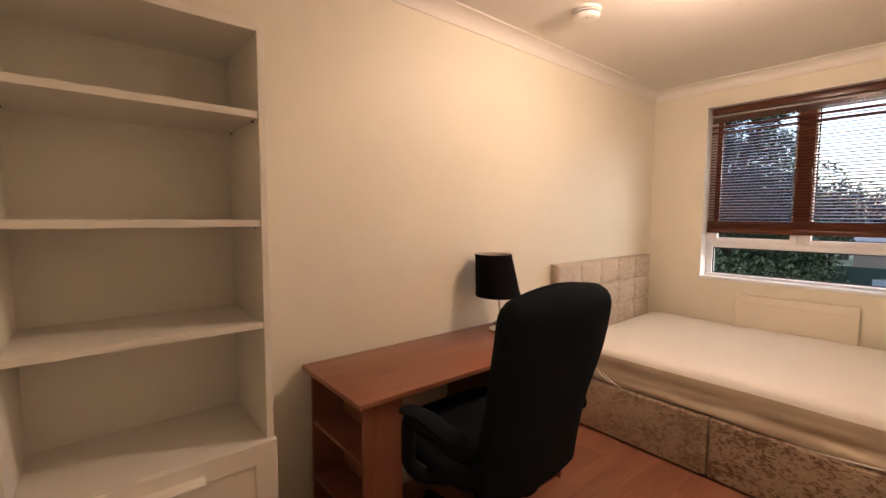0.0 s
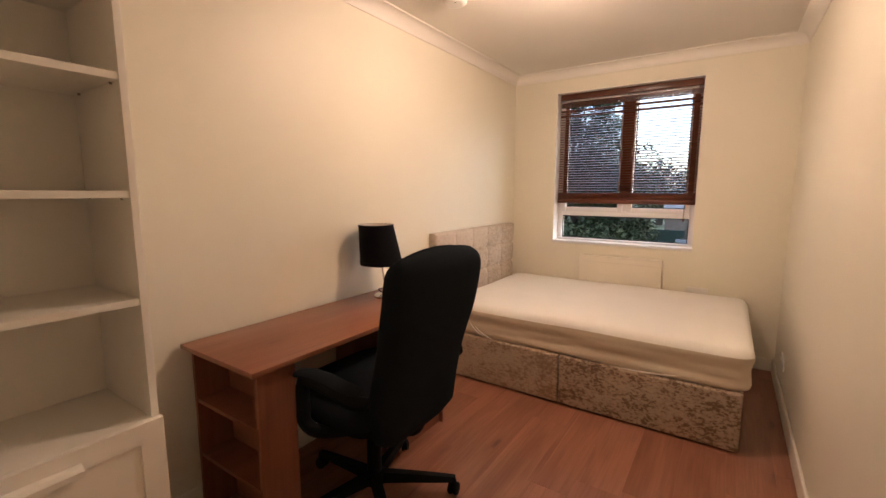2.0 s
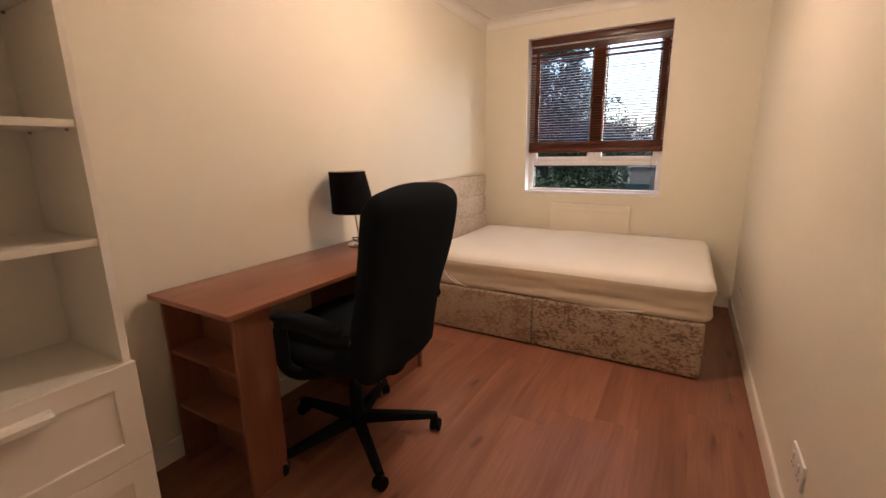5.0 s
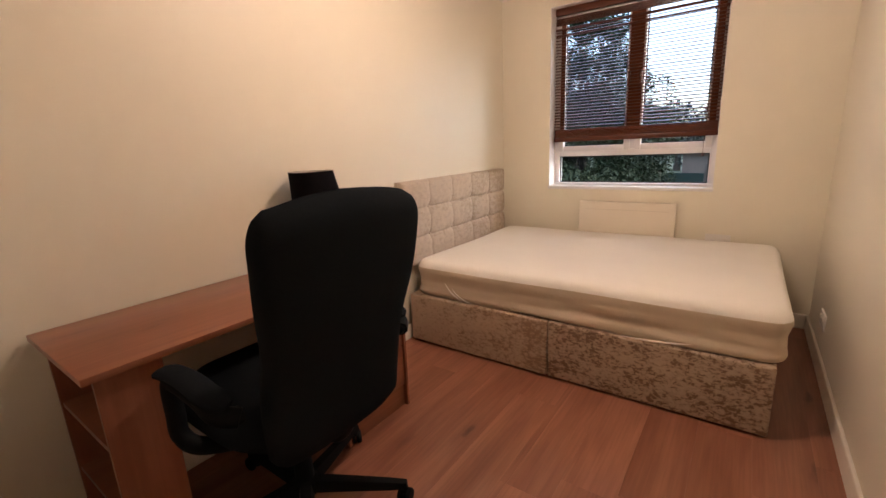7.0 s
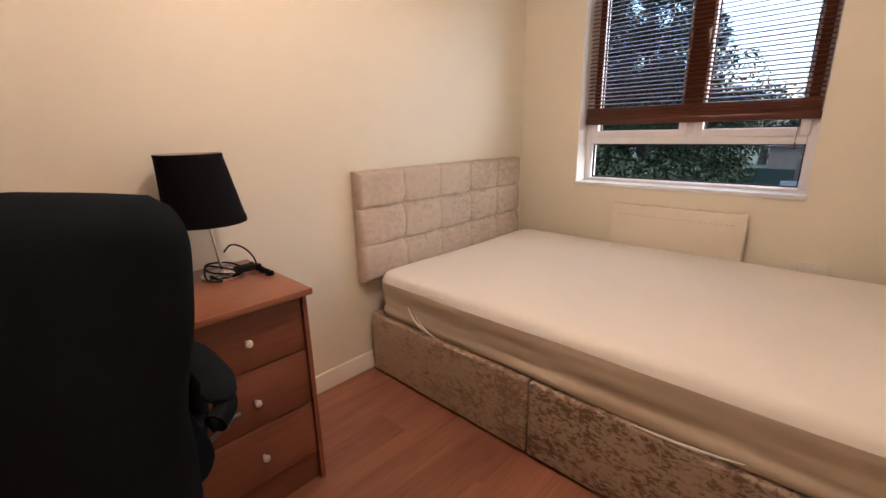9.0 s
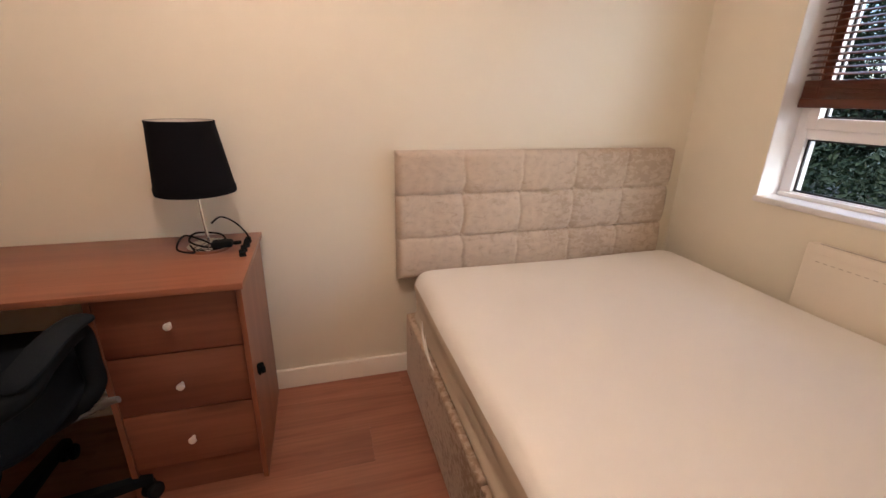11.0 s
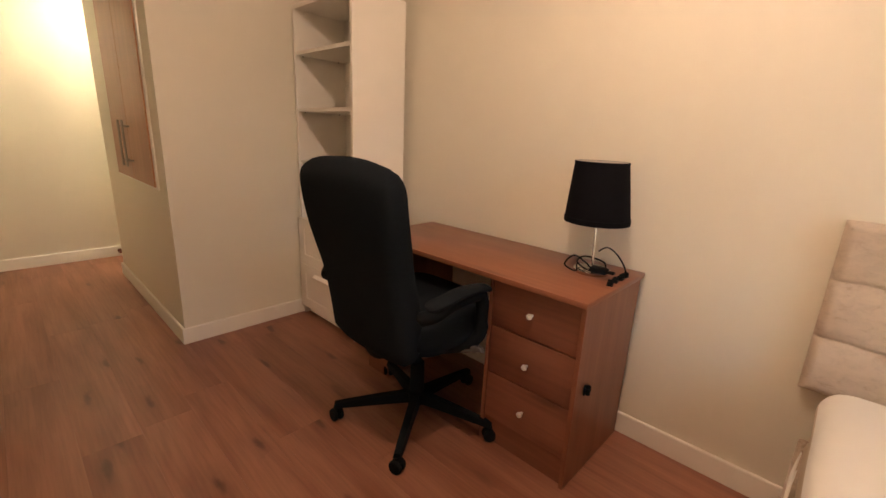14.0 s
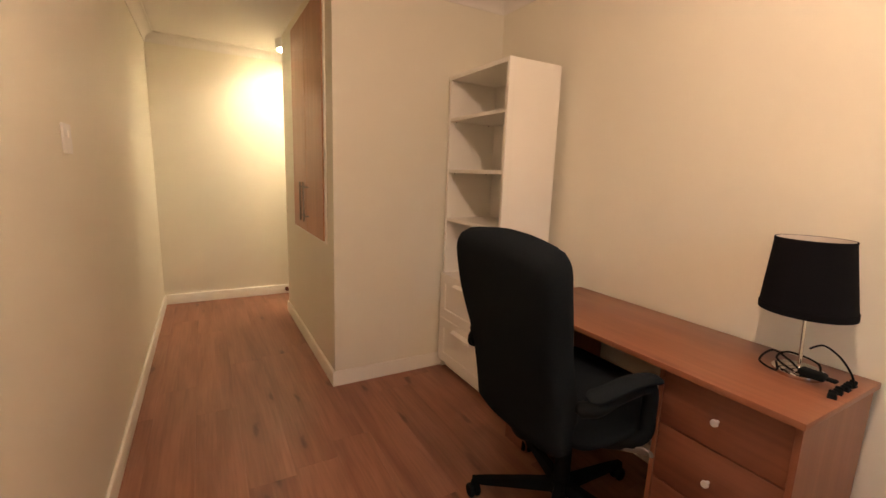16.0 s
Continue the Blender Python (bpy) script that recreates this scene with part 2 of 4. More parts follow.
M_TIMBER = material("weathered_timber", (0.13, 0.10, 0.08), 0.85, vary=0.25, scale=9, stretch=(1, 1, 0.1))
M_ROOF = material("slate", (0.08, 0.085, 0.10), 0.7, vary=0.2)
M_SIGN = material("sign_white", (0.30, 0.33, 0.37), 0.4)

# ---- helpers ----


def add_box(bm, x0, x1, y0, y1, z0, z1, bevel=0.0, segs=2):
    vs = [bm.verts.new((x, y, z)) for z in (z0, z1) for y in (y0, y1) for x in (x0, x1)]
    fs = [bm.faces.new([vs[i] for i in q]) for q in ((0, 2, 3, 1), (4, 5, 7, 6), (0, 1, 5, 4), (2, 6, 7, 3), (0, 4, 6, 2), (1, 3, 7, 5))]
    if bevel:
        es = list({e for fc in fs for e in fc.edges})
        bmesh.ops.bevel(bm, geom=es, offset=bevel, segments=segs, profile=0.5, affect="EDGES")
    return bm


def box(*a, **k):
    return add_box(bmesh.new(), *a, **k)


def lathe(bm, profile, center=(0, 0, 0), n=28, axis="Z", closed=False):
    """Turns (radius, height) pairs round an axis through center."""
    rings = []
    for r, h in profile:
        ring = []
        for i in range(n):
            a = 2 * math.pi * i / n
            p = (r * math.cos(a), r * math.sin(a), h)
            if axis == "X":
                p = (p[2], p[0], p[1])
            elif axis == "Y":
                p = (p[1], p[2], p[0])
            ring.append(bm.verts.new(Vector(p) + Vector(center)))
        rings.append(ring)
    for a, b in zip(rings, rings[1:]):
        for i in range(n):
            bm.faces.new((a[i], a[(i + 1) % n], b[(i + 1) % n], b[i]))
    if not closed:
        bm.faces.new(rings[0][::-1])
        bm.faces.new(rings[-1])
    return bm


def tube(bm, points, radius, n=10, flat=1.0):
    """A round bar through points; flat squeezes it in its second direction."""
    pts = [Vector(p) for p in points]
    rings = []
    ref = Vector((0, 1, 0))
    for i, p in enumerate(pts):
        d = (pts[min(i + 1, len(pts) - 1)] - pts[max(i - 1, 0)]).normalized()
        side = d.cross(ref)
        if side.length < 0.05:
            side = d.cross(Vector((1, 0, 0)))
        side.normalize()
        up = side.cross(d).normalized()
        r = radius[i] if isinstance(radius, (list, tuple)) else radius
        rings.append([bm.verts.new(p + side * (r * flat * math.cos(2 * math.pi * j / n)) + up * (r * math.sin(2 * math.pi * j / n))) for j in range(n)])
    for a, b in zip(rings, rings[1:]):
        for j in range(n):
            bm.faces.new((a[j], a[(j + 1) % n], b[(j + 1) % n], b[j]))
    bm.faces.new(rings[0][::-1])
    bm.faces.new(rings[-1])
    return bm


def smooth_path(pts, per=6):
    """Catmull-Rom through the points."""
    p = [Vector(q) for q in pts]
    p = [p[0]] + p + [p[-1]]
    out = []
    for i in range(1, len(p) - 2):
        for k in range(per):
            u = k / per
            a, b, c, d = p[i - 1], p[i], p[i + 1], p[i + 2]
            out.append(0.5 * (2 * b + (c - a) * u + (2 * a - 5 * b + 4 * c - d) * u * u + (3 * b - a - 3 * c + d) * u ** 3))
    out.append(p[-2])
    return out


def part(name, bm, mat, parent=None, label="", smooth=False, angle=40):
    bmesh.ops.recalc_face_normals(bm, faces=bm.faces)
    me = bpy.data.meshes.new(name)
    bm.to_mesh(me)
    bm.free()
    if smooth:
        me.polygons.foreach_set("use_smooth", [True] * len(me.polygons))
        me.set_sharp_from_angle(angle=radians(angle))
    me.materials.append(mat)
    ob = new(name, me)
    if parent is not None:
        ob.parent = parent
        ob.matrix_parent_inverse = Matrix.Identity(4)
        ob.location = -base_of(parent)
    if label:
        tagged(ob, label)
    return ob


def base_of(ob):
    at = Vector((0, 0, 0))
    while ob is not None:
        at += ob.location
        ob = ob.parent
    return at


def thing(name, at, label, category, group=""):
    e = new(name)
    e.empty_display_size = 0.1
    e.location = at
    return tagged(e, label, category, group)


def structure(name, bm, mat, label="", smooth=False):
    ob = part(name, bm, mat, None, "", smooth)
    return tagged(ob, label, kind="structure")


# ---- the shell ----
W, YW, YS, H = 2.15, 4.008, -2.215, 2.41      # east wall, window wall, hall's end, ceiling
GZ = -0.55                                    # ground outside
PX, PY = 1.126, -1.61                          # pier's side and far end
WX0, WX1, WZ0, WZ1 = 0.410, 1.560, 0.880, 2.214  # window opening

structure("wall_west", box(-0.12, 0, YS - 0.12, YW + 0.20, -0.02, H + 0.02), M_WALL, "cream painted plaster wall behind the headboard and desk")
structure("wall_east", box(W, W + 0.12, YS - 0.12, YW + 0.20, -0.02, H + 0.02), M_WALL, "cream painted plaster wall with a light switch")
structure("wall_south", box(0, W, YS - 0.12, YS, -0.02, H + 0.02), M_WALL, "cream painted wall at the end of the entrance passage")
bm = bmesh.new()
add_box(bm, 0, WX0, YW, YW + 0.20, -0.02, H + 0.02)
add_box(bm, WX1, W, YW, YW + 0.20, -0.02, H + 0.02)
add_box(bm, WX0, WX1, YW, YW + 0.20, -0.02, WZ0)
add_box(bm, WX0, WX1, YW, YW + 0.20, WZ1, H + 0.02)
structure("wall_north", bm, M_WALL, "cream painted wall with the window opening")
# pier with the recess of the built-in cupboard
CY0, CY1, CZ0, CZ1 = -1.15, -0.15, 0.858, 2.335
bm = bmesh.new()
add_box(bm, 0, PX, -0.15, 0, -0.02, H + 0.02)
add_box(bm, 0, PX, PY, CY0, -0.02, H + 0.02)
add_box(bm, 0, PX, CY0, CY1, -0.02, CZ0)
add_box(bm, 0, PX, CY0, CY1, CZ1, H + 0.02)
add_box(bm, 0, 0.5, CY0, CY1, CZ0, CZ1)
structure("wall_pier", bm, M_WALL, "cream painted boxed-out wall holding the cupboard")
structure("ceiling", box(-0.12, W + 0.12, YS - 0.12, YW + 0.20, H, H + 0.1), M_CEIL, "smooth off-white painted ceiling")


def cornice(name, a, b, inward):
    """A coved moulding from a to b along the wall's top."""
    prof = [(0, -0.076), (0.006, -0.076), (0.007, -0.070)]
    for i in range(9):
        u = math.pi / 2 * i / 8
        prof.append((0.007 + 0.061 * (1 - math.cos(u)), -0.070 + 0.061 * math.sin(u)))
    prof += [(0.074, -0.009), (0.075, -0.0005), (0, -0.0005)]
    bm = bmesh.new()
    rows = []
    for p in (a, b):
        rows.append([bm.verts.new((p[0] + inward[0] * d, p[1] + inward[1] * d, H + z)) for d, z in prof])
    n = len(prof)
    for i in range(n):
        bm.faces.new((rows[0][i], rows[0][(i + 1) % n], rows[1][(i + 1) % n], rows[1][i]))
    bm.faces.new(rows[0])
    bm.faces.new(rows[1][::-1])
    structure(name, bm, M_CEIL, "coved plaster cornice", smooth=True)


cornice("trim_cornice_west", (0, 0), (0, YW), (1, 0))
cornice("trim_cornice_north", (0, YW), (W, YW), (0, -1))
cornice("trim_cornice_east", (W, YS), (W, YW), (-1, 0))
cornice("trim_cornice_south", (0, YS), (W, YS), (0, 1))
cornice("trim_cornice_pier", (0, 0), (PX, 0), (0, 1))


def baseboard(name, x0, x1, y0, y1):
    bm = box(x0, x1, y0, y1, 0, 0.094)
    top = [e for e in bm.edges if all(v.co.z > 0.09 for v in e.verts)]
    bmesh.ops.bevel(bm, geom=top, offset=0.008, segments=3, profile=0.5, affect="EDGES")
    structure(name, bm, M_TRIM, "cream gloss painted skirting board", smooth=True)


SK = 0.016
baseboard("baseboard_west", 0, SK, 0, YW - SK)
baseboard("baseboard_north", 0, W - SK, YW - SK, YW)
baseboard("baseboard_east", W - SK, W, YS + SK, YW)
baseboard("baseboard_south", 0, W, YS, YS + SK)
baseboard("baseboard_pier", SK, PX + SK, 0, SK)
baseboard("baseboard_pier_side", PX, PX + SK, PY, 0)

# ---- window ----
FY0, FY1 = YW + 0.118, YW + 0.183    # frame's depth
win = thing("window_1", ((WX0 + WX1) / 2, YW + 0.1, WZ0), "white plastic framed window with two upper sashes over a fixed lower light", "window")
win["kind"] = "structure"
FB = 0.045
bm = bmesh.new()
add_box(bm, WX0, WX0 + FB, FY0, FY1, WZ0, WZ1, bevel=0.004)
add_box(bm, WX1 - FB, WX1, FY0, FY1, WZ0, WZ1, bevel=0.004)
add_box(bm, WX0 + FB, WX1 - FB, FY0, FY1, WZ0, 0.903, bevel=0.004)
add_box(bm, WX0 + FB, WX1 - FB, FY0, FY1, WZ1 - FB, WZ1, bevel=0.004)
add_box(bm, WX0 + FB, WX1 - FB, FY0, FY1, 1.112, 1.160, bevel=0.004)
CX = 1.012
add_box(bm, CX - 0.03, CX + 0.03, FY0, FY1, 1.160, WZ1 - FB, bevel=0.004)
part("window_frame", bm, M_UPVC, win, smooth=True)


def sash(x0, x1, z0, z1, w=0.042):
    bm = bmesh.new()
    y0, y1 = FY0 - 0.014, FY1 - 0.01
    add_box(bm, x0, x0 + w, y0, y1, z0, z1, bevel=0.005)
    add_box(bm, x1 - w, x1, y0, y1, z0, z1, bevel=0.005)
    add_box(bm, x0 + w, x1 - w, y0, y1, z0, z0 + w, bevel=0.005)
    add_box(bm, x0 + w, x1 - w, y0, y1, z1 - w, z1, bevel=0.005)
    s = part("sash", bm, M_UPVC, win, smooth=True)
    pane(x0 + w, x1 - w, z0 + w, z1 - w, s)
    return s


def pane(x0, x1, z0, z1, parent):
    g = part("pane", box(x0 - 0.004, x1 + 0.004, FY0 + 0.028, FY0 + 0.034, z0 - 0.004, z1 + 0.004), M_GLASS, parent)
    g.visible_shadow = False
    bm = bmesh.new()
    s = 0.007
    for a in ((x0, x0 + s, z0, z1), (x1 - s, x1, z0, z1), (x0 + s, x1 - s, z0, z0 + s), (x0 + s, x1 - s, z1 - s, z1)):
        add_box(bm, a[0], a[1], FY0 + 0.018, FY0 + 0.027, a[2], a[3])
    part("gasket", bm, M_GASKET, parent, "black rubber glazing seal")


left_sash = sash(WX0 + FB - 0.008, CX - 0.018, 1.150, WZ1 - FB + 0.008)
right_sash = sash(CX + 0.018, WX1 - FB + 0.008, 1.150, WZ1 - FB + 0.008)
pane(WX0 + FB, WX1 - FB, 0.903, 1.112, win)
for s, hx in ((left_sash, CX - 0.04), (right_sash, CX + 0.04)):
    bm = box(hx - 0.011, hx + 0.011, FY0 - 0.022, FY0 - 0.0135, 1.62, 1.70, bevel=0.003)
    add_box(bm, hx - 0.008, hx + 0.008, FY0 - 0.048, FY0 - 0.022, 1.685, 1.70, bevel=0.003)
    add_box(bm, hx - 0.008, hx + 0.008, FY0 - 0.048, FY0 - 0.036, 1.60, 1.70, bevel=0.003)
    part("handle", bm, M_BLIND, s, "brown window handle", smooth=True)
bm = bmesh.new()
for x0, x1 in ((WX0, WX0 + 0.003), (WX1 - 0.003, WX1)):
    add_box(bm, x0, x1, YW + 0.002, FY0, WZ0 + 0.003, WZ1)
add_box(bm, WX0 + 0.003, WX1 - 0.003, YW + 0.002, FY0, WZ1 - 0.003, WZ1)
part("reveal_lining", bm, M_REVEAL, win, "white painted window reveal")
bm = box(WX0 - 0.004, WX1 + 0.004, YW - 0.010, YW + 0.001, WZ0 - 0.020, WZ0 + 0.003, bevel=0.003)
add_box(bm, WX0 + 0.0005, WX1 - 0.0005, YW + 0.001, FY0, WZ0, WZ0 + 0.003)
add_box(bm, WX0 + 0.012, WX1 - 0.012, FY0 - 0.022, FY0, WZ0 + 0.0031, WZ0 + 0.02, bevel=0.003)
part("window_sill", bm, M_REVEAL, win, "white painted narrow sill board", smooth=True)

# ---- floor: planks laid along the room ----
structure_floor = structure("floor", box(-0.1195, W + 0.1195, YS - 0.1195, YW + 0.1995, GZ, -0.0095), M_UNDER, "warm brown oak laminate floor in long knotty planks")


def plank(x0, x1, y0, y1):
    g, b = 0.0001, 0.0005
    bm = bmesh.new()
    lo = [bm.verts.new(p) for p in ((x0 + g, y0 + g, -0.0095), (x1 - g, y0 + g, -0.0095), (x1 - g, y1 - g, -0.0095), (x0 + g, y1 - g, -0.0095))]
    mi = [bm.verts.new((v.co.x, v.co.y, -b * 0.5)) for v in lo]
    hi = [bm.verts.new(p) for p in ((x0 + g + b, y0 + g + b, 0), (x1 - g - b, y0 + g + b, 0), (x1 - g - b, y1 - g - b, 0), (x0 + g + b, y1 - g - b, 0))]
    for a, c in ((lo, mi), (mi, hi)):
        for i in range(4):
            bm.faces.new((a[i], a[(i + 1) % 4], c[(i + 1) % 4], c[i]))
    bm.faces.new(hi)
    part("plank", bm, M_FLOOR, structure_floor)


def lay_planks():
    rnd = random.Random(4)
    pw, pl = 0.193, 1.285
    x = -0.06
    while x < W:
        y = YS - rnd.uniform(0.1, pl - 0.1)
        while y < YW:
            x0, x1 = max(x, 0), min(x + pw, W)
            y0, y1 = max(y, YS), min(y + pl, YW)
            if y1 - y0 > 0.01 and x1 - x0 > 0.01:
                if x1 <= PX + 0.001 or x0 < PX:
                    # cut round the pier
                    for a, c in ((y0, min(y1, PY)), (max(y0, 0), y1)):
                        if c - a > 0.01:
                            plank(x0, min(x1, PX) if x1 > PX else x1, a, c)
                    if x1 > PX:
                        plank(PX, x1, y0, y1)
                else:
                    plank(x0, x1, y0, y1)
            y += pl
        x += pw


# ---- built-in cupboard in the pier ----
cup = thing("built_in_cupboard", (PX, (CY0 + CY1) / 2, CZ0), "wood veneer double-door cupboard set high in the wall", "cupboard")
bm = bmesh.new()
add_box(bm, PX - 0.03, PX + 0.009, CY0, CY0 + 0.03, CZ0, CZ1, bevel=0.002)
add_box(bm, PX - 0.03, PX + 0.009, CY1 - 0.03, CY1, CZ0, CZ1, bevel=0.002)
add_box(bm, PX - 0.03, PX + 0.009, CY0 + 0.03, CY1 - 0.03, CZ0, CZ0 + 0.012, bevel=0.002)
add_box(bm, PX - 0.03, PX + 0.009, CY0 + 0.03, CY1 - 0.03, CZ1 - 0.012, CZ1, bevel=0.002)
part("frame", bm, M_TRIM, cup, "cream painted door lining", smooth=True)
MID = (CY0 + CY1) / 2
for y0, y1, hy in ((CY0 + 0.032, MID - 0.0035, MID - 0.055), (MID + 0.0035, CY1 - 0.032, MID + 0.055)):
    d = part("door", box(PX - 0.004, PX + 0.016, y0, y1, CZ0 + 0.013, CZ1 - 0.013, bevel=0.0015), M_DOOR, cup)
    bm = bmesh.new()
    tube(bm, [(PX + 0.05, hy, 0.95), (PX + 0.05, hy, 1.22)], 0.006, 12)
    for z in (0.985, 1.185):
        tube(bm, [(PX + 0.014, hy, z), (PX + 0.05, hy, z)], 0.005, 10)
    part("handle", bm, M_STEEL, d, "brushed steel bar handle", smooth=True)

# ---- bookcase ----
BX0, BX1, BY0, BY1, BZ = 0.058, 0.412, 0.018, 0.622, 1.90
bk = thing("bookcase", ((BX0 + BX1) / 2, (BY0 + BY1) / 2, 0), "tall white bookcase with empty shelves above two drawers", "bookcase")
T = 0.020
part("side_panel", box(BX0, BX1 - 0.012, BY0, BY0 + T, 0, BZ, bevel=0.001), M_WHITE, bk)
part("side_panel", box(BX0, BX1 - 0.012, BY1 - T, BY1, 0, BZ, bevel=0.001), M_WHITE, bk)
part("top_panel", box(BX0, BX1 - 0.012, BY0 + T, BY1 - T, BZ - T - 0.004, BZ, bevel=0.001), M_WHITE, bk)
part("back_panel", box(BX0 - 0.006, BX0 - 0.0005, BY0, BY1, 0.03, BZ - 0.004), M_WHITE, bk)
for z in (1.652, 1.336, 1.028):
    sh = part("shelf", box(BX0, BX1 - 0.016, BY0 + T + 0.001, BY1 - T - 0.001, z - T, z, bevel=0.001), M_SHELF_EDGE, bk)
    for y in (BY0 + T + 0.004, BY1 - T - 0.004):
        for x in (BX0 + 0.05, BX1 - 0.06):
            part("shelf_pin", lathe(bmesh.new(), [(0.004, 0), (0.004, 0.006)], (x, y, z - T - 0.0065), 8), M_STEEL, sh)
part("deck", box(BX0, BX1 - 0.013, BY0 + T, BY1 - T, 0.645, 0.663, bevel=0.001), M_WHITE, bk)
part("plinth", box(BX1 - 0.06, BX1 - 0.045, BY0 + T, BY1 - T, 0, 0.055), M_WHITE, bk)


def framed_front(x, y0, y1, z0, z1, rail=0.062):
    """A drawer front milled from one board: a raised frame round a sunk panel."""
    bm = bmesh.new()
    def ring(d, xx):
        return [bm.verts.new((xx, p, q)) for p, q in ((y0 + d, z0 + d), (y1 - d, z0 + d), (y1 - d, z1 - d), (y0 + d, z1 - d))]
    rings = [ring(0, x - 0.012), ring(0, x + 0.0045), ring(0.0015, x + 0.006), ring(rail, x + 0.006), ring(rail + 0.0015, x + 0.005), ring(rail + 0.003, x - 0.002)]
    for a, b in zip(rings, rings[1:]):
        for i in range(4):
            bm.faces.new((a[i], a[(i + 1) % 4], b[(i + 1) % 4], b[i]))
    bm.faces.new(rings[0][::-1])
    bm.faces.new(rings[-1])
    return bm


for z0, z1 in ((0.362, 0.662), (0.058, 0.359)):
    dr = part("drawer", framed_front(BX1, BY0 + 0.001, BY1 + 0.004, z0, z1), M_WHITE, bk, smooth=True, angle=30)
    yc = (BY0 + BY1) / 2
    bm = bmesh.new()
    prof = [(0.0062, 0.012), (0.0062, -0.024), (0.010, -0.024), (0.030, -0.016), (0.032, 0.0), (0.022, 0.008), (0.010, 0.012)]
    ra = [bm.verts.new((BX1 + a, yc - 0.105, z1 - 0.052 + b)) for a, b in prof]
    rb = [bm.verts.new((BX1 + a, yc + 0.105, z1 - 0.052 + b)) for a, b in prof]
    for i in range(len(prof)):
        j = (i + 1) % len(prof)
        bm.faces.new((ra[i], ra[j], rb[j], rb[i]))
    bm.faces.new(ra)
    bm.faces.new(rb[::-1])
    part("handle", bm, M_WHITE, dr, "moulded white lip handle")

# ---- desk ----
DX0, DX1, DY0, DY1, DZ = 0.022, 0.516, 0.858, 2.046, 0.733
desk = thing("desk", (0.27, 1.45, 0), "reddish oak laminate desk with three drawers and open end shelves", "desk")
TT = 0.02
part("desktop", box(DX0, DX1, DY0, DY1, DZ - TT, DZ, bevel=0.002), M_DESK, desk, smooth=True)
# drawer pedestal
PY0, PY1 = 1.645, 2.036
part("side_panel", box(0.03, 0.490, PY1 - 0.016, PY1, 0, DZ - TT, bevel=0.001), M_DESK_V, desk)
part("side_panel", box(0.03, 0.485, PY0, PY0 + 0.016, 0, DZ - TT, bevel=0.001), M_DESK_V, desk)
part("plinth", box(0.455, 0.47, PY0 + 0.016, PY1 - 0.016, 0, 0.108), M_DESK_SHADED, desk)
part("back_panel", box(0.035, 0.045, PY0 + 0.016, PY1 - 0.016, 0.02, DZ - TT), M_DESK_V, desk)
for z0, z1, zk in ((0.520, 0.706, 0.614), (0.320, 0.516, 0.413), (0.116, 0.316, 0.213)):
    d = part("drawer", box(0.466, 0.482, PY0 + 0.018, PY1 - 0.018, z0, z1, bevel=0.002), M_DESK_SHADED, desk, smooth=True)
    bm = lathe(bmesh.new(), [(0.005, 0), (0.005, 0.010), (0.009, 0.013), (0.0115, 0.018), (0.0105, 0.024), (0.006, 0.026)], (0.482, 1.837, zk), 20, "X")
    part("knob", bm, M_KNOB, d, "small round satin metal knob", smooth=True)
# open end with two shelves
part("front_panel", box(0.478, 0.494, 0.885, 1.04, 0, DZ - TT, bevel=0.001), M_DESK_V, desk)
part("inner_panel", box(0.03, 0.478, 1.024, 1.04, 0, DZ - TT, bevel=0.001), M_DESK_V, desk)
part("rear_panel", box(0.05, 0.066, 0.885, 1.024, 0, DZ - TT, bevel=0.001), M_DESK_V, desk)
for z in (0.503, 0.268):
    part("shelf", box(0.066, 0.478, 0.89, 1.024, z - 0.016, z), M_DESK, desk)

# ---- table lamp on the desk ----
LX, LY, LZ = 0.182, 1.899, DZ


def leaned(bm):
    """The stem and shade lean a little towards the wall."""
    for v in bm.verts:
        h = v.co.z - LZ - 0.02
        v.co.x -= 0.095 * h
        v.co.y -= 0.085 * h
    return bm


lamp = thing("table_lamp", (LX, LY, LZ), "table lamp with a black drum shade on a thin chrome stem", "lamp")
part("base", lathe(bmesh.new(), [(0.066, 0), (0.068, 0.003), (0.068, 0.012), (0.060, 0.017), (0.02, 0.021), (0.010, 0.026)], (LX, LY, LZ), 40), M_CHROME, lamp, "round chrome base", smooth=True)
part("stem", leaned(lathe(bmesh.new(), [(0.0055, 0.02), (0.0055, 0.235)], (LX, LY, LZ), 14)), M_CHROME, lamp, smooth=True)
part("lamp_holder", leaned(lathe(bmesh.new(), [(0.016, 0.235), (0.018, 0.24), (0.018, 0.28), (0.014, 0.29)], (LX, LY, LZ), 18)), M_BLACK, lamp, smooth=True)
bm = bmesh.new()
lathe(bm, [(0.1175, 0.192), (0.1205, 0.192), (0.121, 0.211), (0.1185, 0.213), (0.0985, 0.405), (0.0990, 0.417), (0.0965, 0.417), (0.1150, 0.211), (0.1175, 0.192)], (LX, LY, LZ), 48, closed=True)
shade = part("shade", leaned(bm), M_SHADE, lamp, "black fabric drum shade", smooth=True)
bm = bmesh.new()
lathe(bm, [(0.1140, 0.2115), (0.0955, 0.416), (0.0950, 0.416), (0.1130, 0.2115), (0.1140, 0.2115)], (LX, LY, LZ), 48, closed=True)
part("lining", leaned(bm), M_LINING, shade, "pale inner lining", smooth=True)
bm = bmesh.new()
for k in range(3):
    a = 2 * math.pi * k / 3
    tube(bm, [(LX + 0.012 * math.cos(a), LY + 0.012 * math.sin(a), LZ + 0.285), (LX + 0.105 * math.cos(a), LY + 0.105 * math.sin(a), LZ + 0.30)], 0.0018, 6)
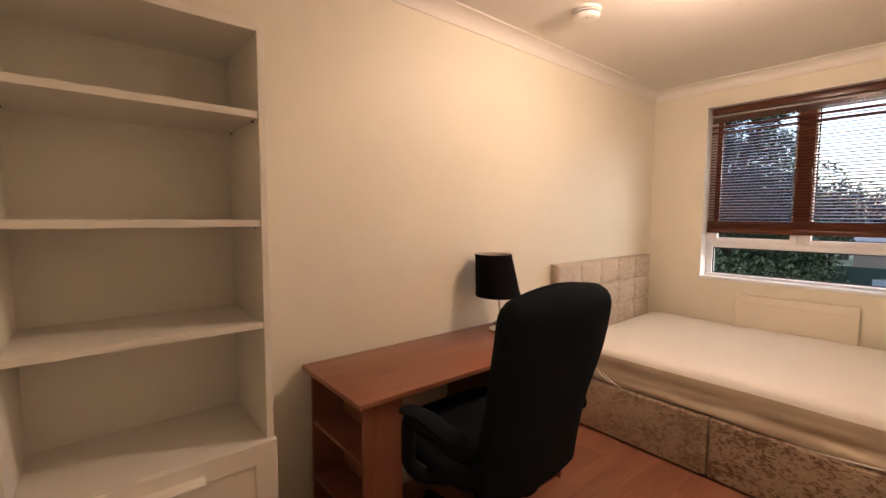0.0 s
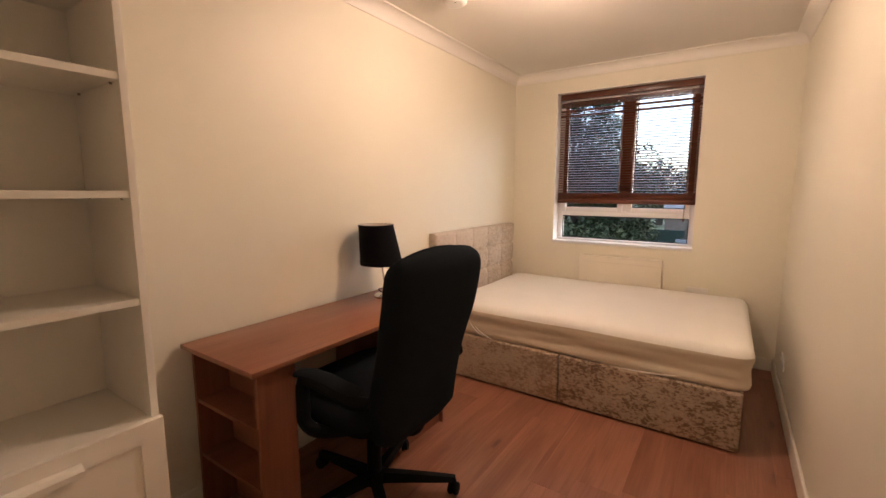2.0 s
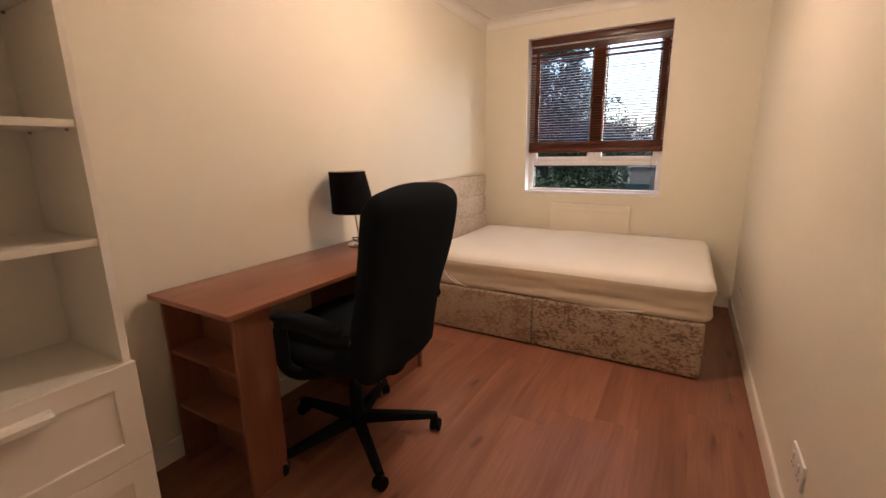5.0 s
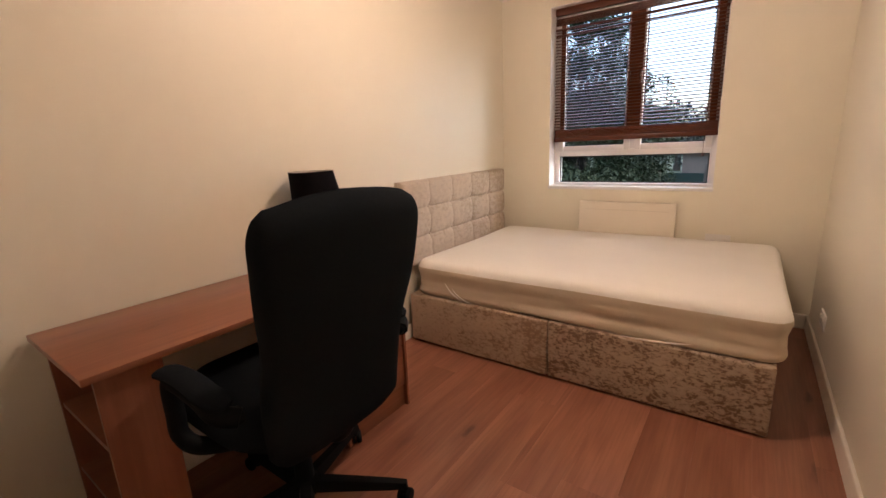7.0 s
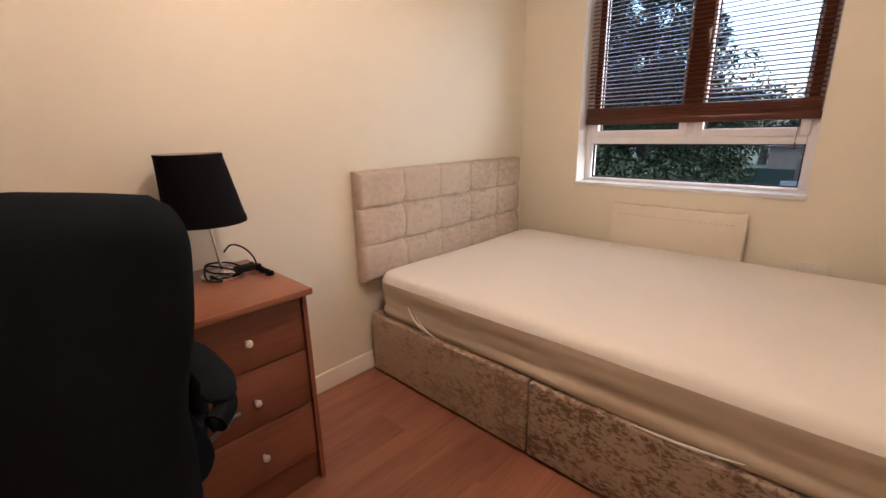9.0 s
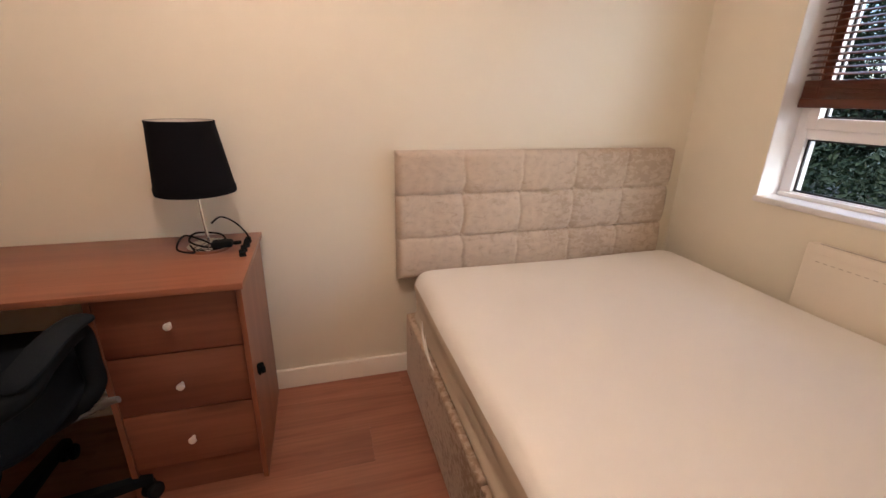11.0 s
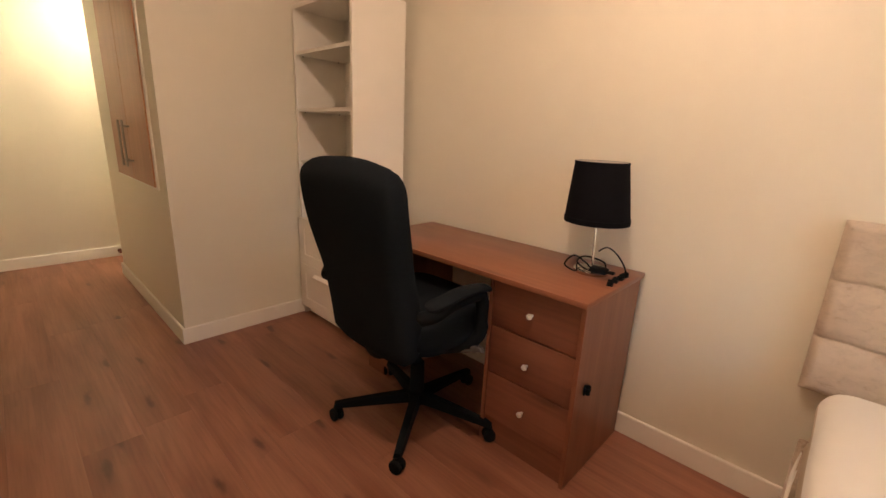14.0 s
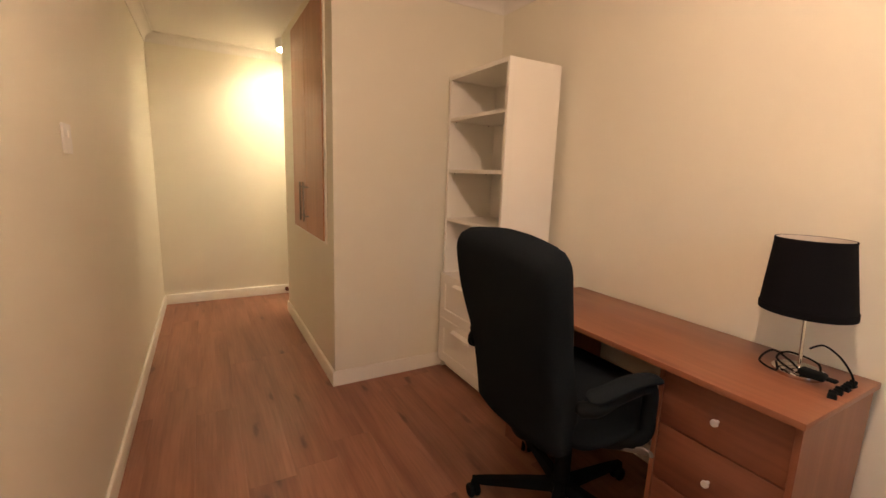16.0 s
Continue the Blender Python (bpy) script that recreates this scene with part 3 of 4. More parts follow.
part("shade_ring", leaned(bm), M_STEEL, lamp)

# its flex, wound round the base, with the plug
flex = thing("lamp_cable", (LX, LY, LZ), "black lamp flex coiled over the base with its plug", "cable")
loop = [(LX + 0.03, LY - 0.05, DZ + 0.024), (LX + 0.075, LY - 0.03, DZ + 0.012), (LX + 0.08, LY - 0.075, DZ + 0.028), (LX + 0.04, LY - 0.06, DZ + 0.06),
        (LX + 0.045, LY - 0.01, DZ + 0.045), (LX + 0.06, LY + 0.03, DZ + 0.03), (LX + 0.02, LY + 0.055, DZ + 0.028), (LX - 0.03, LY + 0.03, DZ + 0.04),
        (LX - 0.02, LY - 0.04, DZ + 0.05), (LX + 0.03, LY - 0.05, DZ + 0.036), (LX + 0.07, LY + 0.01, DZ + 0.026), (LX + 0.06, LY + 0.05, DZ + 0.026)]
part("cord", tube(bmesh.new(), smooth_path(loop), 0.0032, 8), M_BLACK, flex, smooth=True)
arc = [(LX - 0.005, LY + 0.015, DZ + 0.085), (LX - 0.01, LY + 0.045, DZ + 0.105), (LX - 0.01, LY + 0.085, DZ + 0.085), (LX - 0.015, LY + 0.115, DZ + 0.045), (LX - 0.02, LY + 0.125, DZ + 0.012), (LX - 0.02, LY + 0.124, DZ + 0.004)]
part("cord", tube(bmesh.new(), smooth_path(arc), 0.0030, 8), M_BLACK, flex, smooth=True)
bm = box(LX + 0.035, LX + 0.075, LY + 0.02, LY + 0.085, DZ + 0.020, DZ + 0.042, bevel=0.008)
add_box(bm, LX + 0.045, LX + 0.065, LY + 0.085, LY + 0.11, DZ + 0.026, DZ + 0.036, bevel=0.004)
part("plug", bm, M_BLACK, flex, "black moulded plug", smooth=True)


# cable grommets and clip
def cable_clip(at, m, label):
    e = thing("cable_clip", at, label, "cable clip", "black cable clips")
    bm = box(-0.011, 0.011, -0.009, 0.009, 0, 0.004, bevel=0.0015)
    add_box(bm, -0.011, -0.004, -0.008, 0.008, 0.004, 0.016, bevel=0.003)
    add_box(bm, 0.004, 0.011, -0.008, 0.008, 0.004, 0.014, bevel=0.003)
    p = part("clip_body", bm, M_BLACK, e, smooth=True)
    p.location = (0, 0, 0)
    e.matrix_world = m
    return e


for i, x in enumerate((0.147, 0.192, 0.238, 0.284)):
    cable_clip((x, 2.015, DZ), pose(x, 2.014 + 0.002 * (i % 2), DZ, 0, 0, 8 * (i - 1)) @ Matrix.Scale(1.2, 4), "small black plastic cable clip stuck on the desk edge")
e = cable_clip((0.428, PY1, 0.388), pose(0.428, PY1, 0.388, -90, 0, 25) @ Matrix.Scale(1.6, 4), "black plastic cable clip stuck on the desk side")

# ---- swivel chair ----
HX, HY = 0.582, 1.358
chair = thing("office_chair", (HX, HY, 0), "high-backed black fabric office swivel chair with armrests", "chair")
for k in range(5):
    a = radians(36 + 72 * k)
    c, s = math.cos(a), math.sin(a)
    bm = bmesh.new()
    rows = []
    for r, hw, zt, zb in ((0.03, 0.026, 0.120, 0.077), (0.16, 0.022, 0.108, 0.072), (0.30, 0.019, 0.092, 0.066), (0.356, 0.016, 0.084, 0.064)):
        rows.append([bm.verts.new((HX + r * c - q * s, HY + r * s + q * c, z)) for q, z in ((-hw, zb), (hw, zb), (hw * 0.7, zt), (-hw * 0.7, zt))])
    for p, q in zip(rows, rows[1:]):
        for i in range(4):
            bm.faces.new((p[i], p[(i + 1) % 4], q[(i + 1) % 4], q[i]))
    bm.faces.new(rows[0][::-1])
    bm.faces.new(rows[-1])
    part("base_leg", bm, M_BLACK, chair)
    cx, cy = HX + 0.348 * c, HY + 0.348 * s
    turn = radians(40 * k + 15)
    ax = Vector((math.cos(turn), math.sin(turn), 0))
    bm = lathe(bmesh.new(), [(0.007, 0.045), (0.012, 0.05), (0.012, 0.066)], (cx, cy, 0), 12)
    add_box(bm, cx - 0.015, cx + 0.015, cy - 0.015, cy + 0.015, 0.036, 0.056, bevel=0.006)
    ca = part("castor", bm, M_BLACK, chair, smooth=True)
    for side in (-1, 1):
        bm = lathe(bmesh.new(), [(0.010, -0.010), (0.024, -0.009), (0.0275, -0.004), (0.0275, 0.004), (0.024, 0.009), (0.010, 0.010)], (0, 0, 0), 22)
        bmesh.ops.transform(bm, matrix=Matrix.Translation(Vector((cx, cy, 0.0276)) + ax * (0.0135 * side)) @ ax.to_track_quat("Z", "Y").to_matrix().to_4x4(), verts=bm.verts)
        part("wheel", bm, M_BLACK, ca, smooth=True)
bm = lathe(bmesh.new(), [(0.045, 0.07), (0.045, 0.118), (0.032, 0.125), (0.030, 0.26), (0.018, 0.262), (0.018, 0.40)], (HX, HY, 0), 24)
part("gas_column", bm, M_BLACK, chair, smooth=True)
bm = box(HX - 0.11, HX + 0.12, HY - 0.08, HY + 0.08, 0.38, 0.432, bevel=0.012)
part("tilt_mechanism", bm, M_BLACK, chair, smooth=True)
bm = tube(bmesh.new(), smooth_path([(HX - 0.02, HY + 0.06, 0.40), (HX + 0.01, HY + 0.20, 0.405), (HX + 0.04, HY + 0.30, 0.45), (HX + 0.048, HY + 0.345, 0.478)]), 0.006, 8)
tube(bm, smooth_path([(HX + 0.046, HY + 0.335, 0.472), (HX + 0.050, HY + 0.36, 0.488), (HX + 0.052, HY + 0.385, 0.492)]), 0.013, 10, 0.6)
part("lever", bm, M_LEVER, chair, "grey height lever")


def cushion(name, fn, nu, nv, parent, label=""):
    """A closed skin of points fn(u, v), u round the section, v along it."""
    bm = bmesh.new()
    rows = [[bm.verts.new(fn(i / nu, j / nv)) for i in range(nu)] for j in range(nv + 1)]
    for a, b in zip(rows, rows[1:]):
        for i in range(nu):
            bm.faces.new((a[i], a[(i + 1) % nu], b[(i + 1) % nu], b[i]))
    bm.faces.new(rows[0][::-1])
    bm.faces.new(rows[-1])
    return part(name, bm, M_FABRIC, parent, label, smooth=True, angle=180)


def super_round(u, e=0.45):
    c, s = math.cos(2 * math.pi * u), math.sin(2 * math.pi * u)
    return math.copysign(abs(c) ** e, c), math.copysign(abs(s) ** e, s)


def seat_skin(u, v):
    c, s = super_round(u, 0.42)
    k = math.sin(math.pi * min(max(v, 0.0), 1)) ** 0.28 if 0 < v < 1 else 0.0
    k = max(k, 0.80)
    z = 0.43 + 0.14 * v
    dish = -0.012 * (1 - (c * c + s * s) * 0.5) if v > 0.8 else 0
    return (HX - 0.012 + 0.255 * c * k, HY + 0.295 * s * k, z + dish + 0.012 * (1 if c < -0.5 else 0) * v)


cushion("seat", seat_skin, 40, 10, chair, "thick black fabric seat cushion")


def back_skin(u, v):
    """v from the bottom edge to the rounded top, u round the section."""
    z = 0.418 + 0.698 * v
    lean = 0.814 + 0.118 * max(0, v) ** 1.2 - 0.010 * math.sin(math.pi * v * 2.0)
    half = 0.228 + 0.042 * v - 0.016 * math.exp(-((v - 0.45) / 0.16) ** 2)
    if v < 0.06:
        half -= 0.03 * ((0.06 - v) / 0.06) ** 2
    if v > 0.86:
        q = (v - 0.86) / 0.14
        half -= 0.055 * (1 - math.sqrt(max(0, 1 - q * q * 0.98)))
    thick = 0.062 + 0.010 * math.sin(math.pi * v)
    if v > 0.9:
        q = (v - 0.9) / 0.1
        thick *= math.sqrt(max(0.05, 1 - q * q))
    if v < 0.06:
        thick *= 0.6 + 0.4 * v / 0.06
    c, s = super_round(u, 0.42)
    bow = 0.010 * s * s
    front = 1.0 if c > 0 else 1.15
    arch = 0.024 * (1 - s * s) * max(0, v - 0.8) / 0.2
    lumbar = -0.022 * math.exp(-((v - 0.32) / 0.16) ** 2) * (1 - s * s) if c < 0 else 0
    return (lean + c * thick * front - bow + lumbar, BYC + half * s * (1 - 0.15 * max(0, -c)), z + arch)


BYC = 1.355
cushion("backrest", back_skin, 44, 36, chair, "tall curved black fabric backrest")
bm = tube(bmesh.new(), smooth_path([(HX + 0.08, HY, 0.375), (HX + 0.21, HY, 0.372), (HX + 0.255, HY, 0.42), (HX + 0.262, HY, 0.52)]), 0.03, 12, 0.4)
part("back_bar", bm, M_BLACK, chair, smooth=True)
for side in (-1, 1):
    y = 1.345 + side * 0.322
    pts = [(0.835, y - side * 0.035, 0.632), (0.80, y, 0.648), (0.72, y, 0.664), (0.62, y, 0.672), (0.575, y, 0.666), (0.556, y, 0.63), (0.556, y, 0.56), (0.562, y, 0.50), (0.60, y - side * 0.03, 0.462), (0.64, HY + side * 0.2, 0.43)]
    arm = part("armrest", tube(bmesh.new(), smooth_path(pts), 0.024, 12, 1.1), M_BLACK, chair, smooth=True)
    pts = [(0.825, y - side * 0.02, 0.672), (0.77, y, 0.688), (0.69, y, 0.697), (0.61, y, 0.696), (0.535, y, 0.684)]
    part("arm_pad", tube(bmesh.new(), smooth_path(pts), [0.014, 0.024, 0.030] + [0.035] * 20 + [0.032, 0.022], 14, 0.42), M_FABRIC, arm, smooth=True)
    bm = lathe(bmesh.new(), [(0.012, 0), (0.022, 0.004), (0.024, 0.016), (0.020, 0.024)], (0, 0, 0), 16)
    bmesh.ops.transform(bm, matrix=Matrix.Translation((0.825, 1.345 + side * 0.276, 0.635)) @ Euler((radians(-90 * side), 0, 0)).to_matrix().to_4x4(), verts=bm.verts)
    part("clamp_knob", bm, M_BLACK, chair, "black plastic clamp knob", smooth=True)

# ---- bed ----
EX0, EXM, EX1, EY0, EY1 = 0.040, 0.969, 1.918, 2.605, 3.938


def divan(x0, x1, mat, label):
    e = thing("divan_base", ((x0 + x1) / 2, (EY0 + EY1) / 2, 0), label, "bed base", "halves of the divan bed")
    bm = box(x0, x1, EY0, EY1, 0.010, 0.322)
    bmesh.ops.bevel(bm, geom=list(bm.edges), offset=0.012, segments=3, profile=0.6, affect="EDGES")
    part("upholstery", bm, mat, e, smooth=True)
    for x in (x0 + 0.08, x1 - 0.08):
        for y in (EY0 + 0.1, EY1 - 0.1):
            part("glide", lathe(bmesh.new(), [(0.018, 0), (0.022, 0.005), (0.022, 0.012)], (x, y, 0), 14), M_BLACK, e, smooth=True)
    return e


divan(EX0, EXM - 0.003, M_VELVET_SOFT, "pale crushed velvet divan half at the headboard end")
divan(EXM + 0.003, EX1, M_VELVET, "mottled brown crushed velvet divan half at the foot end")

mat_thing = thing("mattress", (1.0, 3.27, 0.322), "white mattress with beige sides in a loose stretch cover", "mattress")


def mattress_mesh(border):
    """A rounded slab with sagging folds along the sides: its side border, or the cover over the rest."""
    bm = bmesh.new()
    x0, x1, y0, y1, z0, z1, r = 0.075, 1.952, 2.622, 3.943, 0.323, 0.548, 0.08
    nu, nv = 96, 68
    loop = [(i, 0) for i in range(nu)] + [(nu, j) for j in range(nv)] + [(i, nv) for i in range(nu, 0, -1)] + [(0, j) for j in range(nv, 0, -1)]
    outline = []
    for i, j in loop:
        x, y = x0 + (x1 - x0) * i / nu, y0 + (y1 - y0) * j / nv
        cx, cy = min(max(x, x0 + r), x1 - r), min(max(y, y0 + r), y1 - r)
        d = Vector((x - cx, y - cy, 0))
        if abs(d.x) > 1e-6 and abs(d.y) > 1e-6:
            d.normalize()
            x, y = cx + r * d.x, cy + r * d.y
        else:
            d.normalize()
        outline.append((x, y, d.x, d.y))
    n = len(outline)
    levels = [(0.0, -0.022), (0.03, -0.006), (0.07, -0.002), (0.12, 0.002), (0.17, 0.000), (0.23, -0.004), (0.30, -0.008), (0.38, -0.009), (0.46, -0.007), (0.55, -0.003), (0.64, 0.001), (0.72, 0.003),
              (0.80, 0.001), (0.86, -0.004), (0.91, -0.011), (0.955, -0.021), (0.985, -0.035), (1.0, -0.055)]
    rows = []
    for f, off in levels:
        row = []
        for x, y, nx, ny in outline:
            z = z0 + (z1 - z0) * f
            side = noise.noise(Vector((x * 2.3, y * 2.3, f * 1.2)))
            fold = noise.noise(Vector((x * 3.5, y * 3.5 + 7, f * 9)))
            ridge = 0.008 * math.exp(-((f - 0.36 - 0.14 * noise.noise(Vector((x * 1.1, y * 1.1, 3)))) / 0.05) ** 2)
            k = off + (0.008 * side + 0.006 * fold) * (1 - f * 0.7) + (ridge if f < 0.8 else 0)
            wave = 0.006 * noise.noise(Vector((x * 2.0, y * 2.0, 5))) * f
            lip = 0.012 * noise.noise(Vector((x * 2.6, y * 2.6, 11))) if f < 0.1 else 0
            row.append(bm.verts.new((x + nx * k, y + ny * k, max(z + wave + lip, z0 + 0.001))))
        rows.append(row)
    for a, b in zip(rows, rows[1:]):
        for i in range(n):
            bm.faces.new((a[i], a[(i + 1) % n], b[(i + 1) % n], b[i]))
    top = {ij: v for ij, v in zip(loop, rows[-1])}
    e = 0.055
    for i in range(1, nu):
        for j in range(1, nv):
            u, v = i / nu, j / nv
            x, y = x0 + e + (x1 - x0 - 2 * e) * u, y0 + e + (y1 - y0 - 2 * e) * v
            crown = 0.007 * (1 - (2 * u - 1) ** 6) * (1 - (2 * v - 1) ** 6)
            top[i, j] = bm.verts.new((x, y, z1 + crown + 0.006 * noise.noise(Vector((x * 2.0, y * 2.0, 5))) + 0.0012 * noise.noise(Vector((x * 7, y * 7, 9)))))
    for i in range(nu):
        for j in range(nv):
            bm.faces.new((top[i, j], top[i + 1, j], top[i + 1, j + 1], top[i, j + 1]))
    bm.faces.new(rows[0][::-1])
    bm.faces.ensure_lookup_table()
    low = set(bm.faces[:12 * n])
    bmesh.ops.delete(bm, geom=[f for f in bm.faces if (f in low) != border], context="FACES")
    return bm


part("cover", mattress_mesh(False), M_SHEET, mat_thing, smooth=True, angle=180)
part("side_border", mattress_mesh(True), M_BORDER, mat_thing, "beige stretch fabric side border", smooth=True, angle=180)
# gathered folds of the cover near its corner
for pts in ([(0.32, 2.612, 0.43), (0.36, 2.606, 0.385), (0.41, 2.606, 0.352), (0.44, 2.610, 0.335)], [(0.37, 2.612, 0.40), (0.41, 2.606, 0.37), (0.46, 2.606, 0.345), (0.50, 2.612, 0.332)],
            [(1.33, 2.612, 0.326), (1.45, 2.608, 0.332), (1.56, 2.609, 0.342), (1.62, 2.613, 0.35)]):
    path = smooth_path(pts, 5)
    part("cover_fold", tube(bmesh.new(), path, [0.001 + 0.0035 * math.sin(math.pi * i / (len(path) - 1)) for i in range(len(path))], 8), M_SHEET, mat_thing, smooth=True)

# headboard with sunk seams
hb = thing("headboard", (0.04, 3.245, 0.62), "tufted pale crushed velvet headboard fixed against the wall", "headboard")
GY0, GY1, GZ0, GZ1 = 2.566, 3.908, 0.490, 1.036
SEAM_Y, PAD_W, PAD_H = 2.591, 0.264, 0.182
part("backing_board", box(0.004, 0.030, GY0 + 0.004, GY1 - 0.004, GZ0, GZ1 - 0.003), M_VELVET_HEAD, hb)


def headboard_mesh():
    """Five by three soft pads: narrow sewn creases between them, drawn in at the buttons."""
    bm = bmesh.new()
    nu, nv = 290, 124
    grid = []
    for j in range(nv + 1):
        row = []
        for i in range(nu + 1):
            u, v = i / nu, j / nv
            y, z = GY0 + (GY1 - GY0) * u, GZ0 + (GZ1 - GZ0) * v
            uu = (y - SEAM_Y) / PAD_W + 0.045 * noise.noise(Vector((u * 5, v * 7, 3)))
            vv = (z - GZ0) / PAD_H + 0.035 * noise.noise(Vector((u * 11, v * 4, 8)))
            ka, kb = min(max(round(uu), 1), 4), min(max(round(vv), 1), 2)
            da, db = abs(uu - ka) * PAD_W, abs(vv - kb) * PAD_H
            edge = min(y - GY0, GY1 - y, z - GZ0, GZ1 - z)
            tuft = math.exp(-(da * da + db * db) / 0.0011)
            crease_v = math.exp(-da / 0.0055) * (0.75 + 0.4 * noise.noise(Vector((u * 3, v * 8, 5))))
            crease_h = math.exp(-db / 0.005) * (0.95 + 0.5 * noise.noise(Vector((u * 9, v * 3, 9))))
            swell = min(1, da / 0.10) ** 0.5 * min(1, db / 0.075) ** 0.5
            round_off = 0.030 * (1 - math.sqrt(max(0.0, 1 - max(0.0, 1 - edge / 0.030) ** 2)))
            x = 0.054 + 0.012 * swell - 0.011 * max(0.7 * crease_v, crease_h) - 0.013 * tuft - round_off
            x += 0.0022 * noise.noise(Vector((u * 9, v * 5, 1))) + 0.0016 * noise.noise(Vector((u * 40, v * 18, 6)))
            if u > 0.95 and v > 0.85:
                p, q = max(0.0, y - GY1 + 0.035) / 0.035, max(0.0, z - GZ1 + 0.035) / 0.035
                d = math.hypot(p, q)
                if d > 1:
                    y, z = GY1 - 0.035 + 0.035 * p / d * max(p, q) ** 0.2, GZ1 - 0.035 + 0.035 * q / d * max(p, q) ** 0.2
            row.append(bm.verts.new((x, y, z + (0.003 * noise.noise(Vector((u * 8, 4, 0))) if j == nv else 0))))
        grid.append(row)
    for j in range(nv):
        for i in range(nu):
            bm.faces.new((grid[j][i], grid[j][i + 1], grid[j + 1][i + 1], grid[j + 1][i]))
    return bm


part("padding", headboard_mesh(), M_VELVET_HEAD, hb, smooth=True, angle=180)
for i in range(1, 5):
    for j in range(1, 3):
        y, z = SEAM_Y + PAD_W * i, GZ0 + PAD_H * j
        part("button", lathe(bmesh.new(), [(0.009, 0), (0.0085, 0.003), (0.004, 0.0055)], (0.036, y, z), 14, "X"), M_VELVET_HEAD, hb, smooth=True)
for y in (2.9, 3.6):
    part("strut", box(0.004, 0.028, y - 0.03, y + 0.03, 0.03, GZ0), M_TIMBER, hb)

# ---- panel heater under the window ----
heater = thing("panel_heater", (1.02, YW - 0.03, 0.3), "slim cream enamelled panel heater fixed under the window", "heater")
bm = box(0.688, 1.362, YW - 0.062, YW - 0.02, 0.33, 0.775, bevel=0.008)
part("casing", bm, M_RAD, heater, smooth=True)
bm = box(0.700, 1.350, YW - 0.066, YW - 0.0625, 0.345, 0.745, bevel=0.002)
part("front_panel", bm, M_RAD, heater, smooth=True)
part("outlet_grille", box(0.72, 1.33, YW - 0.046, YW - 0.040, 0.7751, 0.7758), M_STEEL, heater, "thin dark outlet slot")
bm = bmesh.new()
for k in range(24):
    x = 0.735 + 0.0245 * k
    add_box(bm, x, x + 0.013, YW - 0.0664, YW - 0.0655, 0.716, 0.7185)
part("vent_slots", bm, M_SLOT, heater, "row of short vent slots")
part("bracket", box(0.8, 1.25, YW - 0.02, YW - 0.0005, 0.45, 0.6), M_STEEL, heater)


# ---- sockets, switch, detector ----
def plate_on_east(name, y, z, w, h, label, cat, rockers):
    e = thing(name, (W, y, z), label, cat)
    part("face_plate", box(W - 0.009, W - 0.0003, y - w / 2, y + w / 2, z - h / 2, z + h / 2, bevel=0.003), M_PLASTIC, e, smooth=True)
    for dy in rockers:
        part("rocker", box(W - 0.013, W - 0.0088, y + dy - 0.009, y + dy + 0.009, z + h * 0.02, z + h * 0.28, bevel=0.002), M_PLASTIC, e, smooth=True)
    return e


def pin_holes(e, y, z):
    bm = bmesh.new()
    add_box(bm, W - 0.0096, W - 0.0088, y - 0.003, y + 0.003, z - 0.003, z + 0.006)
    for s in (-1, 1):
        add_box(bm, W - 0.0096, W - 0.0088, y + s * 0.011 - 0.004, y + s * 0.011 + 0.004, z - 0.022, z - 0.017)
    part("pin_holes", bm, M_GASKET, e)


for y, z in ((3.49, 0.25), (1.625, 0.272)):
    e = plate_on_east("wall_socket", y, z, 0.146, 0.086, "white double wall socket above the skirting", "socket", (-0.036, 0.036))
    pin_holes(e, y - 0.036, z)
    pin_holes(e, y + 0.036, z)
plate_on_east("light_switch", 0.612, 1.376, 0.088, 0.094, "white single light switch on the wall", "light switch", (0.0,))
e = thing("wall_socket", (1.617, YW, 0.53), "white double socket low beside the heater", "socket")
part("face_plate", box(1.544, 1.690, YW - 0.010, YW - 0.0005, 0.486, 0.572, bevel=0.003), M_PLASTIC, e, smooth=True)
for x in (1.581, 1.653):
    part("rocker", box(x - 0.009, x + 0.009, YW - 0.014, YW - 0.0098, 0.535, 0.557, bevel=0.002), M_PLASTIC, e, smooth=True)
    part("pin_holes", box(x - 0.006, x + 0.006, YW - 0.0105, YW - 0.0098, 0.512, 0.519), M_GASKET, e)
stop = thing("door_stop", (1.055, YS + SK, 0.05), "small brown rubber door stop on the skirting", "door stop")
part("stop_body", lathe(bmesh.new(), [(0.018, 0), (0.018, 0.006), (0.012, 0.008), (0.012, 0.034), (0.018, 0.036), (0.017, 0.050)], (1.055, YS + SK + 0.0005, 0.05), 16, "Y"), M_TAPE, stop, smooth=True)

det = thing("smoke_detector", (0.435, 2.22, H), "round white smoke detector on the ceiling", "smoke detector")
part("mount", lathe(bmesh.new(), [(0.0729, -0.012), (0.0756, -0.002), (0.0756, -0.0003)], (0.435, 2.22, H), 36), M_PLASTIC, det, smooth=True)
bm = lathe(bmesh.new(), [(0.0405, -0.049), (0.0594, -0.047), (0.0675, -0.040), (0.0702, -0.031)], (0.435, 2.22, H), 36)
part("cap", bm, M_PLASTIC, det, smooth=True)
part("vent_ring", lathe(bmesh.new(), [(0.0621, -0.0309), (0.0621, -0.0121)], (0.435, 2.22, H), 36), M_GASKET, det, "dark slot under the cap", smooth=True)
bm = bmesh.new()
lathe(bm, [(0.0621, -0.024), (0.0722, -0.024), (0.0722, -0.018), (0.0621, -0.018)], (0.435, 2.22, H), 36)
part("rib", bm, M_PLASTIC, det, smooth=True)
